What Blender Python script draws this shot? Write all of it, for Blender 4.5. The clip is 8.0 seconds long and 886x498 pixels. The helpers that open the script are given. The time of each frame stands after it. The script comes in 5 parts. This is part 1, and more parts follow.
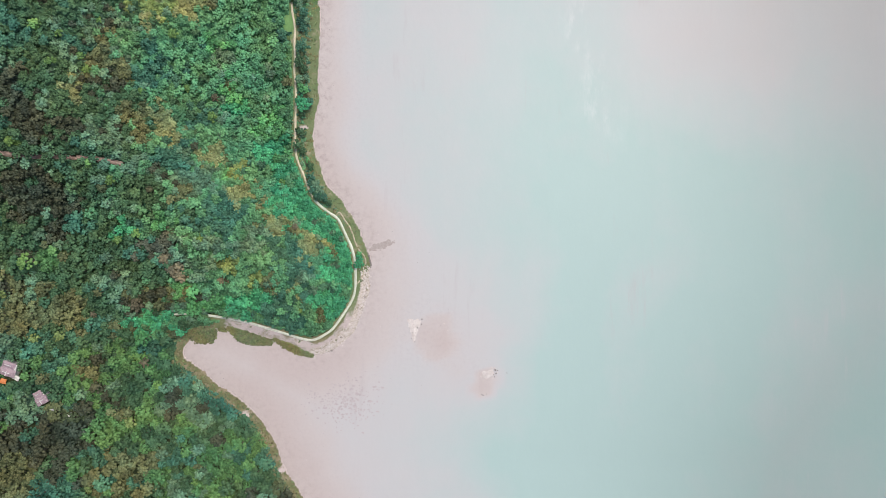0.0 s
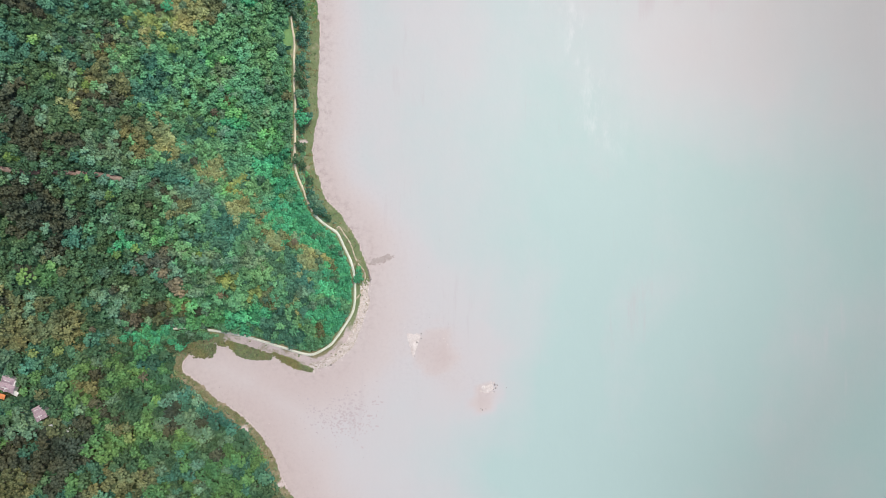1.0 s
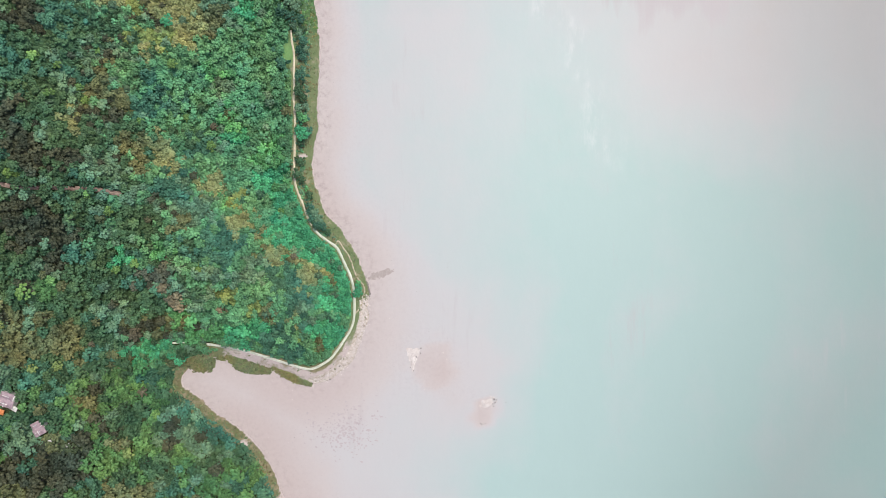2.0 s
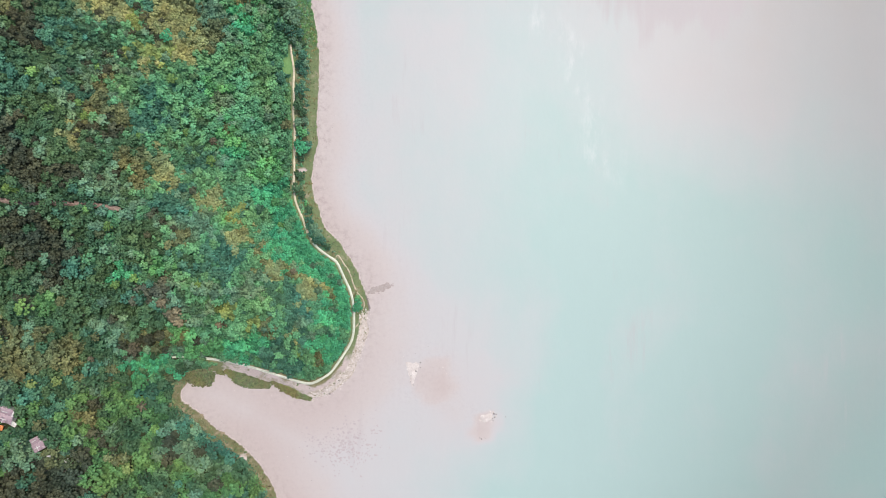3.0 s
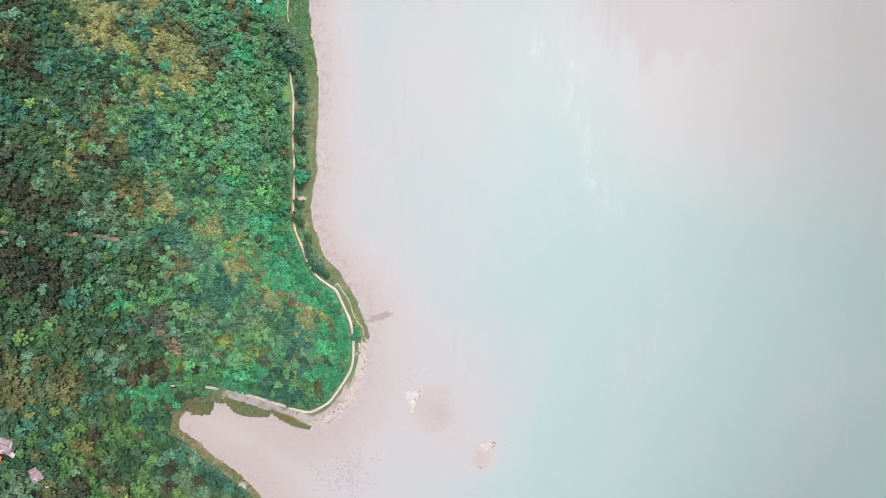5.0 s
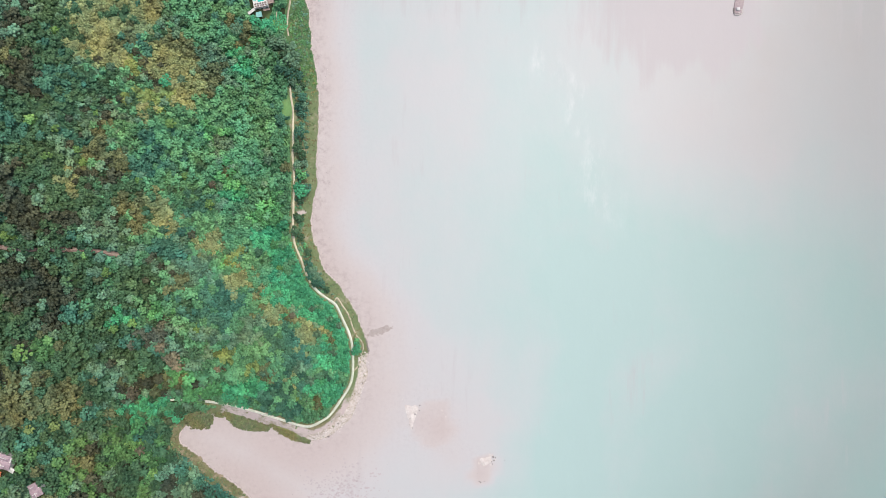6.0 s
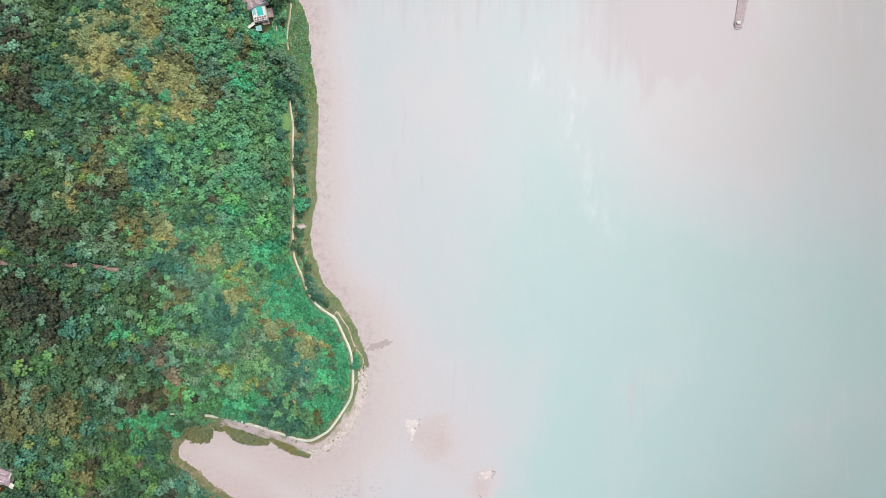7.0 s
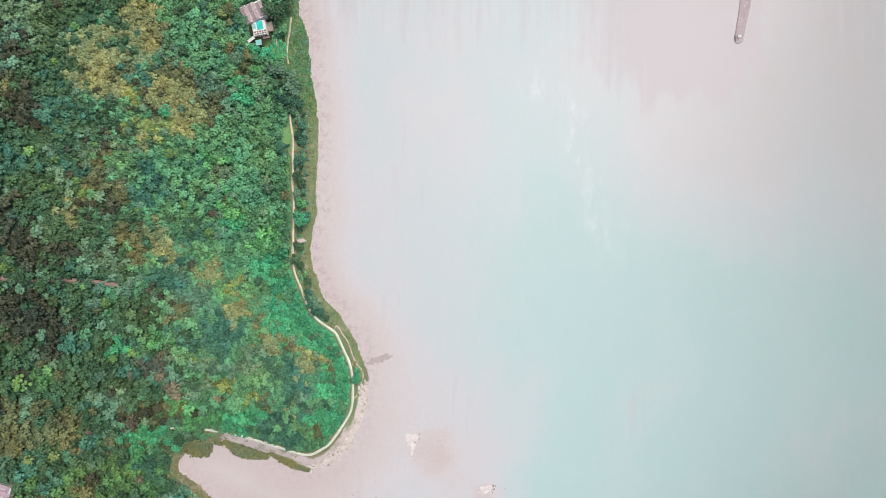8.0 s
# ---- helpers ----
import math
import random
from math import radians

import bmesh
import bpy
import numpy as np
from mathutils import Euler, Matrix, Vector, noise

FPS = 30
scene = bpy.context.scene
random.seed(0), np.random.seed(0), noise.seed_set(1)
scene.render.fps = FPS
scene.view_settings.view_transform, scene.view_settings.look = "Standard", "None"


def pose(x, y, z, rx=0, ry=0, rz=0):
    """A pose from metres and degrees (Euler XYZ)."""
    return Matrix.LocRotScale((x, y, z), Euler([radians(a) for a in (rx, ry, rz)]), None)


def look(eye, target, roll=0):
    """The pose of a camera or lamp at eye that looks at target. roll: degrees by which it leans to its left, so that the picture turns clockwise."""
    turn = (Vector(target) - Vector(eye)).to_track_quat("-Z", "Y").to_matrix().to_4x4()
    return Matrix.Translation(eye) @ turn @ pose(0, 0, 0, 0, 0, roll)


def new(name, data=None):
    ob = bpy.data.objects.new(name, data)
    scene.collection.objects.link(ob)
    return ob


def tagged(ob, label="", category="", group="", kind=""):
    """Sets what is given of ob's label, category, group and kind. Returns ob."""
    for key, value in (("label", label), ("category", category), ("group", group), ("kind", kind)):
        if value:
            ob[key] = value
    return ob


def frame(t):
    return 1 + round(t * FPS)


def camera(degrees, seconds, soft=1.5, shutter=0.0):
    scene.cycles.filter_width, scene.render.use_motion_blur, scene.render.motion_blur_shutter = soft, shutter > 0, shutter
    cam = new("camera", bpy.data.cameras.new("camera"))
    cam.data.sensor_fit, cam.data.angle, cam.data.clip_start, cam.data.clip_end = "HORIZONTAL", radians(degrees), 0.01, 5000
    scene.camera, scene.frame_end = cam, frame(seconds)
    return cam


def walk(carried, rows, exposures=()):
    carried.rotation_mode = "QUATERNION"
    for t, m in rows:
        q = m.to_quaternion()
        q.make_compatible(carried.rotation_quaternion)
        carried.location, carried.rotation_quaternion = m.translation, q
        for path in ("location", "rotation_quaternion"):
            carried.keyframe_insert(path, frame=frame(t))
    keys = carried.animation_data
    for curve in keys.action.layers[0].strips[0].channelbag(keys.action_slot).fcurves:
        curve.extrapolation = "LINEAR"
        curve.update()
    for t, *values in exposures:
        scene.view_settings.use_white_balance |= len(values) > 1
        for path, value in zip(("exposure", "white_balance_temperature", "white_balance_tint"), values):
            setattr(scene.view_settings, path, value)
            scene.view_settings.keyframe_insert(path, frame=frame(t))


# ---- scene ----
cam = camera(68, 8.0, soft=0.4)
PATH = [
    (0, pose(-1.495, -0.037, 443.304, 0.0087, -0.1872, 0.2535)),
    (2, pose(-0.979, 19.463, 442.423, 0.0026, -0.1797, 0.3931)),
    (4, pose(-0.478, 38.719, 441.480, -0.0018, -0.1433, 0.4970)),
    (6, pose(0.009, 57.730, 440.477, -0.0044, -0.0782, 0.5652)),
    (8, pose(0.482, 76.495, 439.414, -0.0053, 0.0158, 0.5977)),
]
walk(cam, PATH, exposures=[(0, -0.22), (0.5, -0.18), (1.5, -0.14), (3, -0.08), (4, -0.06), (8, -0.07)])

# ---- light: a bright hazy sky with a veiled sun high in the north-east ----
SUN_WAY = Vector((0.29, 0.26, 1.0)).normalized()
world = bpy.data.worlds.new("overcast_sky")
scene.world = world
world.use_nodes = True
wn = world.node_tree
sky = wn.nodes.new("ShaderNodeTexSky")
sky.sky_type, sky.sun_disc = "NISHITA", False
sky.sun_elevation = math.asin(SUN_WAY.z)
sky.sun_rotation = math.atan2(SUN_WAY.x, SUN_WAY.y)
sky.dust_density, sky.air_density = 4.0, 1.0
wn.links.new(sky.outputs["Color"], wn.nodes["Background"].inputs["Color"])
wn.nodes["Background"].inputs["Strength"].default_value = 0.125
sun_data = bpy.data.lights.new("sun", "SUN")
sun_data.energy, sun_data.angle, sun_data.color = 2.12, radians(12), (1.0, 0.95, 0.86)
sun = new("sun", sun_data)
sun.matrix_world = look(SUN_WAY * 600, (0, 0, 0))


# ---- materials ----
def nodes_of(name):
    m = bpy.data.materials.new(name)
    m.use_nodes = True
    return m, m.node_tree.nodes, m.node_tree.links, m.node_tree.nodes["Principled BSDF"]


def add(ns, kind, **values):
    n = ns.new(kind)
    for key, value in values.items():
        n.inputs[key].default_value = value
    return n


def noise_tex(ns, ls, scale, detail=4.0, rough=0.55, stretch=None):
    co = ns.new("ShaderNodeTexCoord")
    t = add(ns, "ShaderNodeTexNoise", Scale=scale, Detail=detail, Roughness=rough)
    if stretch:
        mp = ns.new("ShaderNodeMapping")
        mp.inputs["Scale"].default_value = stretch
        ls.new(co.outputs["Object"], mp.inputs["Vector"])
        ls.new(mp.outputs["Vector"], t.inputs["Vector"])
    else:
        ls.new(co.outputs["Object"], t.inputs["Vector"])
    return t


def ramp(ns, ls, source, stops):
    r = ns.new("ShaderNodeValToRGB")
    el = r.color_ramp.elements
    while len(el) < len(stops):
        el.new(0.5)
    for e, (at, c) in zip(el, stops):
        e.position, e.color = at, (*c, 1)
    ls.new(source, r.inputs["Fac"])
    return r


def mixed(ns, ls, kind, fac, a, b):
    m = ns.new("ShaderNodeMix")
    m.data_type, m.blend_type = "RGBA", kind
    for socket, v in ((m.inputs[0], fac), (m.inputs[6], a), (m.inputs[7], b)):
        if isinstance(v, (int, float)):
            socket.default_value = v
        elif isinstance(v, tuple):
            socket.default_value = (*v, 1)
        else:
            ls.new(v, socket)
    return m.outputs[2]


def maths(ns, ls, op, a, b=0.0, clamp=False):
    m = ns.new("ShaderNodeMath")
    m.operation, m.use_clamp = op, clamp
    for socket, v in ((m.inputs[0], a), (m.inputs[1], b)):
        if isinstance(v, (int, float)):
            socket.default_value = v
        else:
            ls.new(v, socket)
    return m.outputs[0]


def bumped(ns, ls, shader, source, strength, distance):
    b = add(ns, "ShaderNodeBump", Strength=strength, Distance=distance)
    ls.new(source, b.inputs["Height"])
    ls.new(b.outputs["Normal"], shader.inputs["Normal"])


def surface(name, a, b, scale, rough=0.85, bump=0.3, dist=0.05, metal=0.0, fine=None):
    """Two tones in large soft stains, with a fine grain over them."""
    m, ns, ls, p = nodes_of(name)
    big = noise_tex(ns, ls, scale, 5.0, 0.6)
    small = noise_tex(ns, ls, fine or scale * 9, 3.0, 0.6)
    c = ramp(ns, ls, big.outputs["Fac"], [(0.32, a), (0.68, b)])
    g = ramp(ns, ls, small.outputs["Fac"], [(0.3, (0.78,) * 3), (0.7, (1.15,) * 3)])
    ls.new(mixed(ns, ls, "MULTIPLY", 1.0, c.outputs["Color"], g.outputs["Color"]), p.inputs["Base Color"])
    p.inputs["Roughness"].default_value, p.inputs["Metallic"].default_value = rough, metal
    bumped(ns, ls, p, small.outputs["Fac"], bump, dist)
    return m


def foliage(name, colour, spread=0.3):
    """Leaves: tuft by tuft and tree by tree a little lighter, darker, bluer or yellower."""
    m, ns, ls, p = nodes_of(name)
    geo, info = ns.new("ShaderNodeNewGeometry"), ns.new("ShaderNodeObjectInfo")
    tone = ns.new("ShaderNodeAttribute")
    tone.attribute_name = "tone"
    own = maths(ns, ls, "ADD", maths(ns, ls, "MULTIPLY", maths(ns, ls, "SUBTRACT", info.outputs["Random"], 0.5), 0.5), tone.outputs["Fac"])
    tuft = maths(ns, ls, "MULTIPLY", maths(ns, ls, "SUBTRACT", geo.outputs["Random Per Island"], 0.45), 2 * spread)
    light = maths(ns, ls, "ADD", maths(ns, ls, "ADD", own, tuft), 1.0)
    spots = noise_tex(ns, ls, 0.05, 3.0, 0.6)
    cool = tuple(c * k for c, k in zip(colour, (0.8, 0.97, 1.1)))
    warm = tuple(c * k for c, k in zip(colour, (1.2, 1.03, 0.9)))
    base = ramp(ns, ls, spots.outputs["Fac"], [(0.35, cool), (0.5, colour), (0.65, warm)])
    grey = ns.new("ShaderNodeCombineColor")
    for k in range(3):
        ls.new(light, grey.inputs[k])
    ls.new(mixed(ns, ls, "MULTIPLY", 1.0, base.outputs["Color"], grey.outputs["Color"]), p.inputs["Base Color"])
    p.inputs["Roughness"].default_value = 0.6
    p.inputs["Specular IOR Level"].default_value = 0.2
    return m


# Green, olive and brown also carry lens falloff over the west as darker colour.
LEAVES = {
    "green": foliage("leaves_green", (0.070, 0.140, 0.070)),
    "bright": foliage("leaves_bright", (0.120, 0.288, 0.142)),
    "emerald": foliage("leaves_emerald", (0.080, 0.345, 0.170)),
    "spring": foliage("leaves_spring", (0.106, 0.225, 0.084)),
    "dusk": foliage("leaves_dusk", (0.114, 0.128, 0.088)),
    "lime": foliage("leaves_lime", (0.180, 0.320, 0.100)),
    "teal": foliage("leaves_teal", (0.070, 0.182, 0.118)),
    "fresh": foliage("leaves_fresh", (0.120, 0.335, 0.132)),
    "greygreen": foliage("leaves_greygreen", (0.134, 0.240, 0.146)),
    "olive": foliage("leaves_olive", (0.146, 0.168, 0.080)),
    "brown": foliage("leaves_dimmed_brown", (0.066, 0.079, 0.050)),
    "tan": foliage("leaves_tan", (0.232, 0.270, 0.126)),
    "yellow": foliage("leaves_yellow", (0.215, 0.285, 0.100)),
    "rust": foliage("leaves_rust", (0.185, 0.165, 0.106)),
}
SPECIES = list(LEAVES)
BARK = surface("bark", (0.10, 0.08, 0.06), (0.19, 0.16, 0.13), 0.8)
ROCK = surface("pale_rock", (0.62, 0.55, 0.52), (0.82, 0.77, 0.74), 0.25, 0.9, 0.6, 0.15)
DARK_ROCK = surface("dark_wet_rock", (0.17, 0.15, 0.145), (0.33, 0.29, 0.28), 0.4, 0.7, 0.6, 0.12)
CONCRETE = surface("pale_concrete", (0.66, 0.68, 0.57), (0.84, 0.86, 0.76), 0.15, 0.9, 0.2, 0.02)
EARTH = surface("bare_earth", (0.30, 0.20, 0.17), (0.46, 0.35, 0.30), 0.12, 0.95, 0.4, 0.1)
DUSTY = surface("dusty_concrete", (0.68, 0.60, 0.44), (0.84, 0.76, 0.60), 0.15, 0.9, 0.2, 0.02)
SANDY = surface("sandy_earth", (0.42, 0.36, 0.26), (0.66, 0.58, 0.46), 0.3, 0.95, 0.4, 0.08)
GRASS = foliage("grass_blades", (0.165, 0.215, 0.100), 0.2)
MANGROVE = foliage("mangrove_leaves", (0.160, 0.195, 0.085), 0.2)
SEDGE = foliage("brown_sedge", (0.185, 0.180, 0.095), 0.2)
WEED = surface("seaweed", (0.50, 0.435, 0.45), (0.56, 0.495, 0.50), 0.4, 0.8)
BROWN_WEED = surface("brown_seaweed", (0.40, 0.335, 0.315), (0.48, 0.415, 0.395), 0.5, 0.8)
WALL = surface("white_render", (0.70, 0.68, 0.66), (0.84, 0.82, 0.80), 0.3, 0.85, 0.1, 0.01)
ROOF = surface("weathered_roof", (0.33, 0.25, 0.26), (0.55, 0.46, 0.46), 0.6, 0.85, 0.4, 0.05)
ROOF_LIGHT = surface("pale_mauve_roof", (0.34, 0.245, 0.285), (0.54, 0.42, 0.46), 0.5, 0.85, 0.4, 0.05)
ROOF_DARK = surface("shaded_roof_tile", (0.24, 0.17, 0.16), (0.36, 0.27, 0.25), 0.5, 0.85, 0.4, 0.05)
POOL = surface("turquoise_pool_tile", (0.02, 0.52, 0.46), (0.06, 0.66, 0.58), 0.6, 0.15, 0.05, 0.01)
TEAL_SHEET = surface("pale_teal_sheet", (0.22, 0.55, 0.52), (0.38, 0.68, 0.64), 0.6, 0.6, 0.1, 0.01)
ORANGE = surface("orange_tarpaulin", (0.75, 0.22, 0.06), (0.86, 0.34, 0.14), 0.8, 0.6, 0.2, 0.02)
TIMBER = surface("grey_timber", (0.30, 0.22, 0.20), (0.44, 0.35, 0.32), 0.9, 0.85, 0.3, 0.02)
GLASS = surface("dark_window_glass", (0.03, 0.04, 0.05), (0.05, 0.06, 0.07), 0.5, 0.1, 0.0, 0.01)


def ground_material():
    m, ns, ls, p = nodes_of("ground")
    at = {}
    for k in ("inland", "turf", "dry", "stony", "lawn", "lush"):
        at[k] = ns.new("ShaderNodeAttribute")
        at[k].attribute_name = k
    big, mid = noise_tex(ns, ls, 0.02, 5.0, 0.6), noise_tex(ns, ls, 0.16, 6.0, 0.65)
    fine = noise_tex(ns, ls, 1.3, 4.0, 0.6)
    streak = noise_tex(ns, ls, 0.05, 5.0, 0.65, (1.0, 0.3, 1.0))
    sand = ramp(ns, ls, big.outputs["Fac"], [(0.3, (0.575, 0.495, 0.480)), (0.7, (0.625, 0.545, 0.530))])
    stain = ramp(ns, ls, streak.outputs["Fac"], [(0.38, (0.95, 0.93, 0.95)), (0.6, (1.02, 1.01, 1.0))])
    speck = ramp(ns, ls, mid.outputs["Fac"], [(0.30, (0.93, 0.91, 0.92)), (0.48, (1.0, 1.0, 1.0))])
    sand = mixed(ns, ls, "MULTIPLY", 1.0, sand.outputs["Color"], stain.outputs["Color"])
    sand = mixed(ns, ls, "MULTIPLY", 1.0, sand, speck.outputs["Color"])
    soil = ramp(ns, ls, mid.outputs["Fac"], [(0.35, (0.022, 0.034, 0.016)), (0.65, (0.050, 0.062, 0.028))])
    turf = ramp(ns, ls, mid.outputs["Fac"], [(0.34, (0.150, 0.210, 0.095)), (0.54, (0.200, 0.245, 0.125)), (0.70, (0.38, 0.33, 0.24))])
    straw = ramp(ns, ls, mid.outputs["Fac"], [(0.34, (0.13, 0.15, 0.065)), (0.5, (0.20, 0.185, 0.10)), (0.66, (0.34, 0.27, 0.19))])
    meadow = mixed(ns, ls, "MIX", maths(ns, ls, "MULTIPLY", at["dry"].outputs["Fac"], 0.8), turf.outputs["Color"], straw.outputs["Color"])
    herbs = ramp(ns, ls, mid.outputs["Fac"], [(0.34, (0.085, 0.165, 0.072)), (0.62, (0.135, 0.220, 0.098))])
    meadow = mixed(ns, ls, "MIX", at["lush"].outputs["Fac"], meadow, herbs.outputs["Color"])
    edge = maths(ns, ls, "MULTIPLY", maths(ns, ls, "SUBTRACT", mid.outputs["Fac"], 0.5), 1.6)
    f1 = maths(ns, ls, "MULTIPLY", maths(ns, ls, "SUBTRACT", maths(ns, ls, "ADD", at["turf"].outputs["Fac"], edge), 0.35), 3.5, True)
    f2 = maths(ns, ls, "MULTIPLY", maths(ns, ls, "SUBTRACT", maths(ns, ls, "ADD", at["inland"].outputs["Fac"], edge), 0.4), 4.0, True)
    c = mixed(ns, ls, "MIX", f1, sand, meadow)
    chips = noise_tex(ns, ls, 0.42, 6.0, 0.75)
    stones = ramp(ns, ls, chips.outputs["Fac"], [(0.34, (0.30, 0.27, 0.19)), (0.46, (0.52, 0.45, 0.38)), (0.58, (0.66, 0.59, 0.54)), (0.68, (0.80, 0.75, 0.71))])
    f3 = maths(ns, ls, "MULTIPLY", maths(ns, ls, "SUBTRACT", maths(ns, ls, "ADD", at["stony"].outputs["Fac"], edge), 0.4), 3.0, True)
    c = mixed(ns, ls, "MIX", f3, c, stones.outputs["Color"])
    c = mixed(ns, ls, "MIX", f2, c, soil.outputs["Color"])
    lawn = ramp(ns, ls, mid.outputs["Fac"], [(0.35, (0.14, 0.31, 0.11)), (0.65, (0.22, 0.38, 0.15))])
    c = mixed(ns, ls, "MIX", at["lawn"].outputs["Fac"], c, lawn.outputs["Color"])
    grain = ramp(ns, ls, fine.outputs["Fac"], [(0.3, (0.9,) * 3), (0.7, (1.06,) * 3)])
    ls.new(mixed(ns, ls, "MULTIPLY", 1.0, c, grain.outputs["Color"]), p.inputs["Base Color"])
    p.inputs["Roughness"].default_value = 0.85
    p.inputs["Specular IOR Level"].default_value = 0.2
    bumped(ns, ls, p, fine.outputs["Fac"], 0.3, 0.1)
    return m


def water_material():
    """Silty sea water: clear over the flats, milky lavender where mud hangs in it, turquoise where it is clean, greyer
    and darker with depth, which paints lens falloff into the colour.
    """
    m, ns, ls, p = nodes_of("sea_water")
    at = {}
    for k in ("depth", "silt", "glint_streak", "mud", "strand"):
        at[k] = ns.new("ShaderNodeAttribute")
        at[k].attribute_name = k
    cloud = noise_tex(ns, ls, 0.011, 5.0, 0.6)
    streak = noise_tex(ns, ls, 0.024, 3.0, 0.5, (1.0, 0.3, 1.0))
    fine = noise_tex(ns, ls, 0.11, 6.0, 0.7, (1.0, 0.35, 1.0))

    def centred(n, k):
        return maths(ns, ls, "MULTIPLY", maths(ns, ls, "SUBTRACT", n.outputs["Fac"], 0.5), k)

    silt = maths(ns, ls, "ADD", at["silt"].outputs["Fac"], maths(ns, ls, "ADD", centred(cloud, 0.75), centred(streak, 0.32)))
    c = ramp(ns, ls, maths(ns, ls, "DIVIDE", silt, 1.3), [(0.06, (0.436, 0.584, 0.566)), (0.25, (0.508, 0.580, 0.580)), (0.42, (0.562, 0.570, 0.578)), (0.60, (0.580, 0.560, 0.566)), (0.80, (0.586, 0.532, 0.522)), (1.0, (0.555, 0.480, 0.465))])
    # Darkening offshore: lens falloff at the view's edge, painted through the depth value.
    lens_dim = ramp(ns, ls, maths(ns, ls, "DIVIDE", at["depth"].outputs["Fac"], 10.0), [(0.2, (1.0, 1.0, 1.0)), (0.9, (0.68, 0.70, 0.69))])
    grain = ramp(ns, ls, fine.outputs["Fac"], [(0.3, (0.993,) * 3), (0.7, (1.006,) * 3)])
    ripple = noise_tex(ns, ls, 0.45, 6.0, 0.75)
    ripple = ramp(ns, ls, ripple.outputs["Fac"], [(0.30, (0.90, 0.88, 0.89)), (0.50, (1.0, 1.0, 1.0)), (0.72, (1.03, 1.03, 1.03))])
    shoal = maths(ns, ls, "SUBTRACT", 1.0, maths(ns, ls, "MULTIPLY", at["depth"].outputs["Fac"], 1.8), True)
    c = mixed(ns, ls, "MULTIPLY", 1.0, c.outputs["Color"], lens_dim.outputs["Color"])
    plume = noise_tex(ns, ls, 0.16, 7.0, 0.7, (1.0, 0.09, 1.0))
    plume = maths(ns, ls, "ADD", at["mud"].outputs["Fac"], maths(ns, ls, "ADD", centred(plume, 1.7), centred(cloud, 0.9)))
    plume = maths(ns, ls, "MULTIPLY", maths(ns, ls, "SUBTRACT", plume, 0.22), 1.6, True)
    c = mixed(ns, ls, "MIX", maths(ns, ls, "MULTIPLY", plume, 0.72), c, (0.480, 0.438, 0.456))
    # Reflection of bright cloud, painted as broken whitening of the base colour.
    glint = noise_tex(ns, ls, 0.12, 7.0, 0.75, (1.0, 0.3, 1.0))
    glint = maths(ns, ls, "MULTIPLY", maths(ns, ls, "MULTIPLY", maths(ns, ls, "SUBTRACT", glint.outputs["Fac"], 0.47), 5.0, True), at["glint_streak"].outputs["Fac"])
    c = mixed(ns, ls, "MIX", maths(ns, ls, "MULTIPLY", glint, 0.5), c, (0.74, 0.74, 0.74))
    c = mixed(ns, ls, "MULTIPLY", shoal, c, ripple.outputs["Color"])
    wrack = noise_tex(ns, ls, 0.24, 7.0, 0.72)
    wrack = ramp(ns, ls, wrack.outputs["Fac"], [(0.36, (0.80, 0.755, 0.76)), (0.50, (0.98, 0.97, 0.97)), (0.66, (1.05, 1.05, 1.04))])
    c = mixed(ns, ls, "MULTIPLY", at["strand"].outputs["Fac"], c, wrack.outputs["Color"])
    ls.new(mixed(ns, ls, "MULTIPLY", 1.0, c, grain.outputs["Color"]), p.inputs["Base Color"])
    p.inputs["Roughness"].default_value, p.inputs["IOR"].default_value = 0.42, 1.33
    wave = noise_tex(ns, ls, 0.35, 4.0, 0.6, (1.0, 0.6, 1.0))
    bumped(ns, ls, p, wave.outputs["Fac"], 0.25, 0.25)
    clear = ns.new("ShaderNodeBsdfTransparent")
    mix, out = ns.new("ShaderNodeMixShader"), ns["Material Output"]
    thick = maths(ns, ls, "MULTIPLY", maths(ns, ls, "ADD", at["depth"].outputs["Fac"], centred(fine, 0.02)), 40.0, True)
    ls.new(thick, mix.inputs[0])
    ls.new(clear.outputs[0], mix.inputs[1])
    ls.new(p.outputs[0], mix.inputs[2])
    ls.new(mix.outputs[0], out.inputs["Surface"])
    return m


# ---- the lie of the land ----
NORTH_SHORE = [(-104, 700), (-106, 420), (-102, 270), (-99.5, 242), (-98.5, 231), (-96, 226), (-93, 219), (-91.5, 212), (-91.5, 194), (-90, 188), (-88, 181), (-86.5, 170),
               (-85.3, 156), (-85.4, 140), (-86.5, 124), (-86, 110), (-85.4, 99), (-88, 92), (-89.5, 80), (-89, 71), (-86.5, 59), (-81.4, 46), (-78, 40.3), (-70.3, 31.3), (-62.6, 19.6), (-55.6, 7.8), (-53.5, 1)]
POINT_SHORE = [(-51, -7), (-50.8, -12), (-52.4, -18), (-52, -25), (-53.6, -32), (-55.5, -39.5), (-57.7, -46.5), (-61.3, -53), (-65.5, -58), (-74, -65.5), (-87, -70.5), (-100, -67.5), (-113, -61), (-128, -57)]
BAY_SHORE = [(-144, -53), (-158, -54), (-168, -58), (-176, -66), (-175, -75), (-166, -81), (-161, -87), (-149, -96.5), (-138, -104.5), (-126, -115), (-117.5, -127), (-110, -144),
             (-105.5, -154), (-96, -168), (-80, -200), (-60, -270), (-90, -700)]
COAST = np.array(NORTH_SHORE + POINT_SHORE + BAY_SHORE, float)
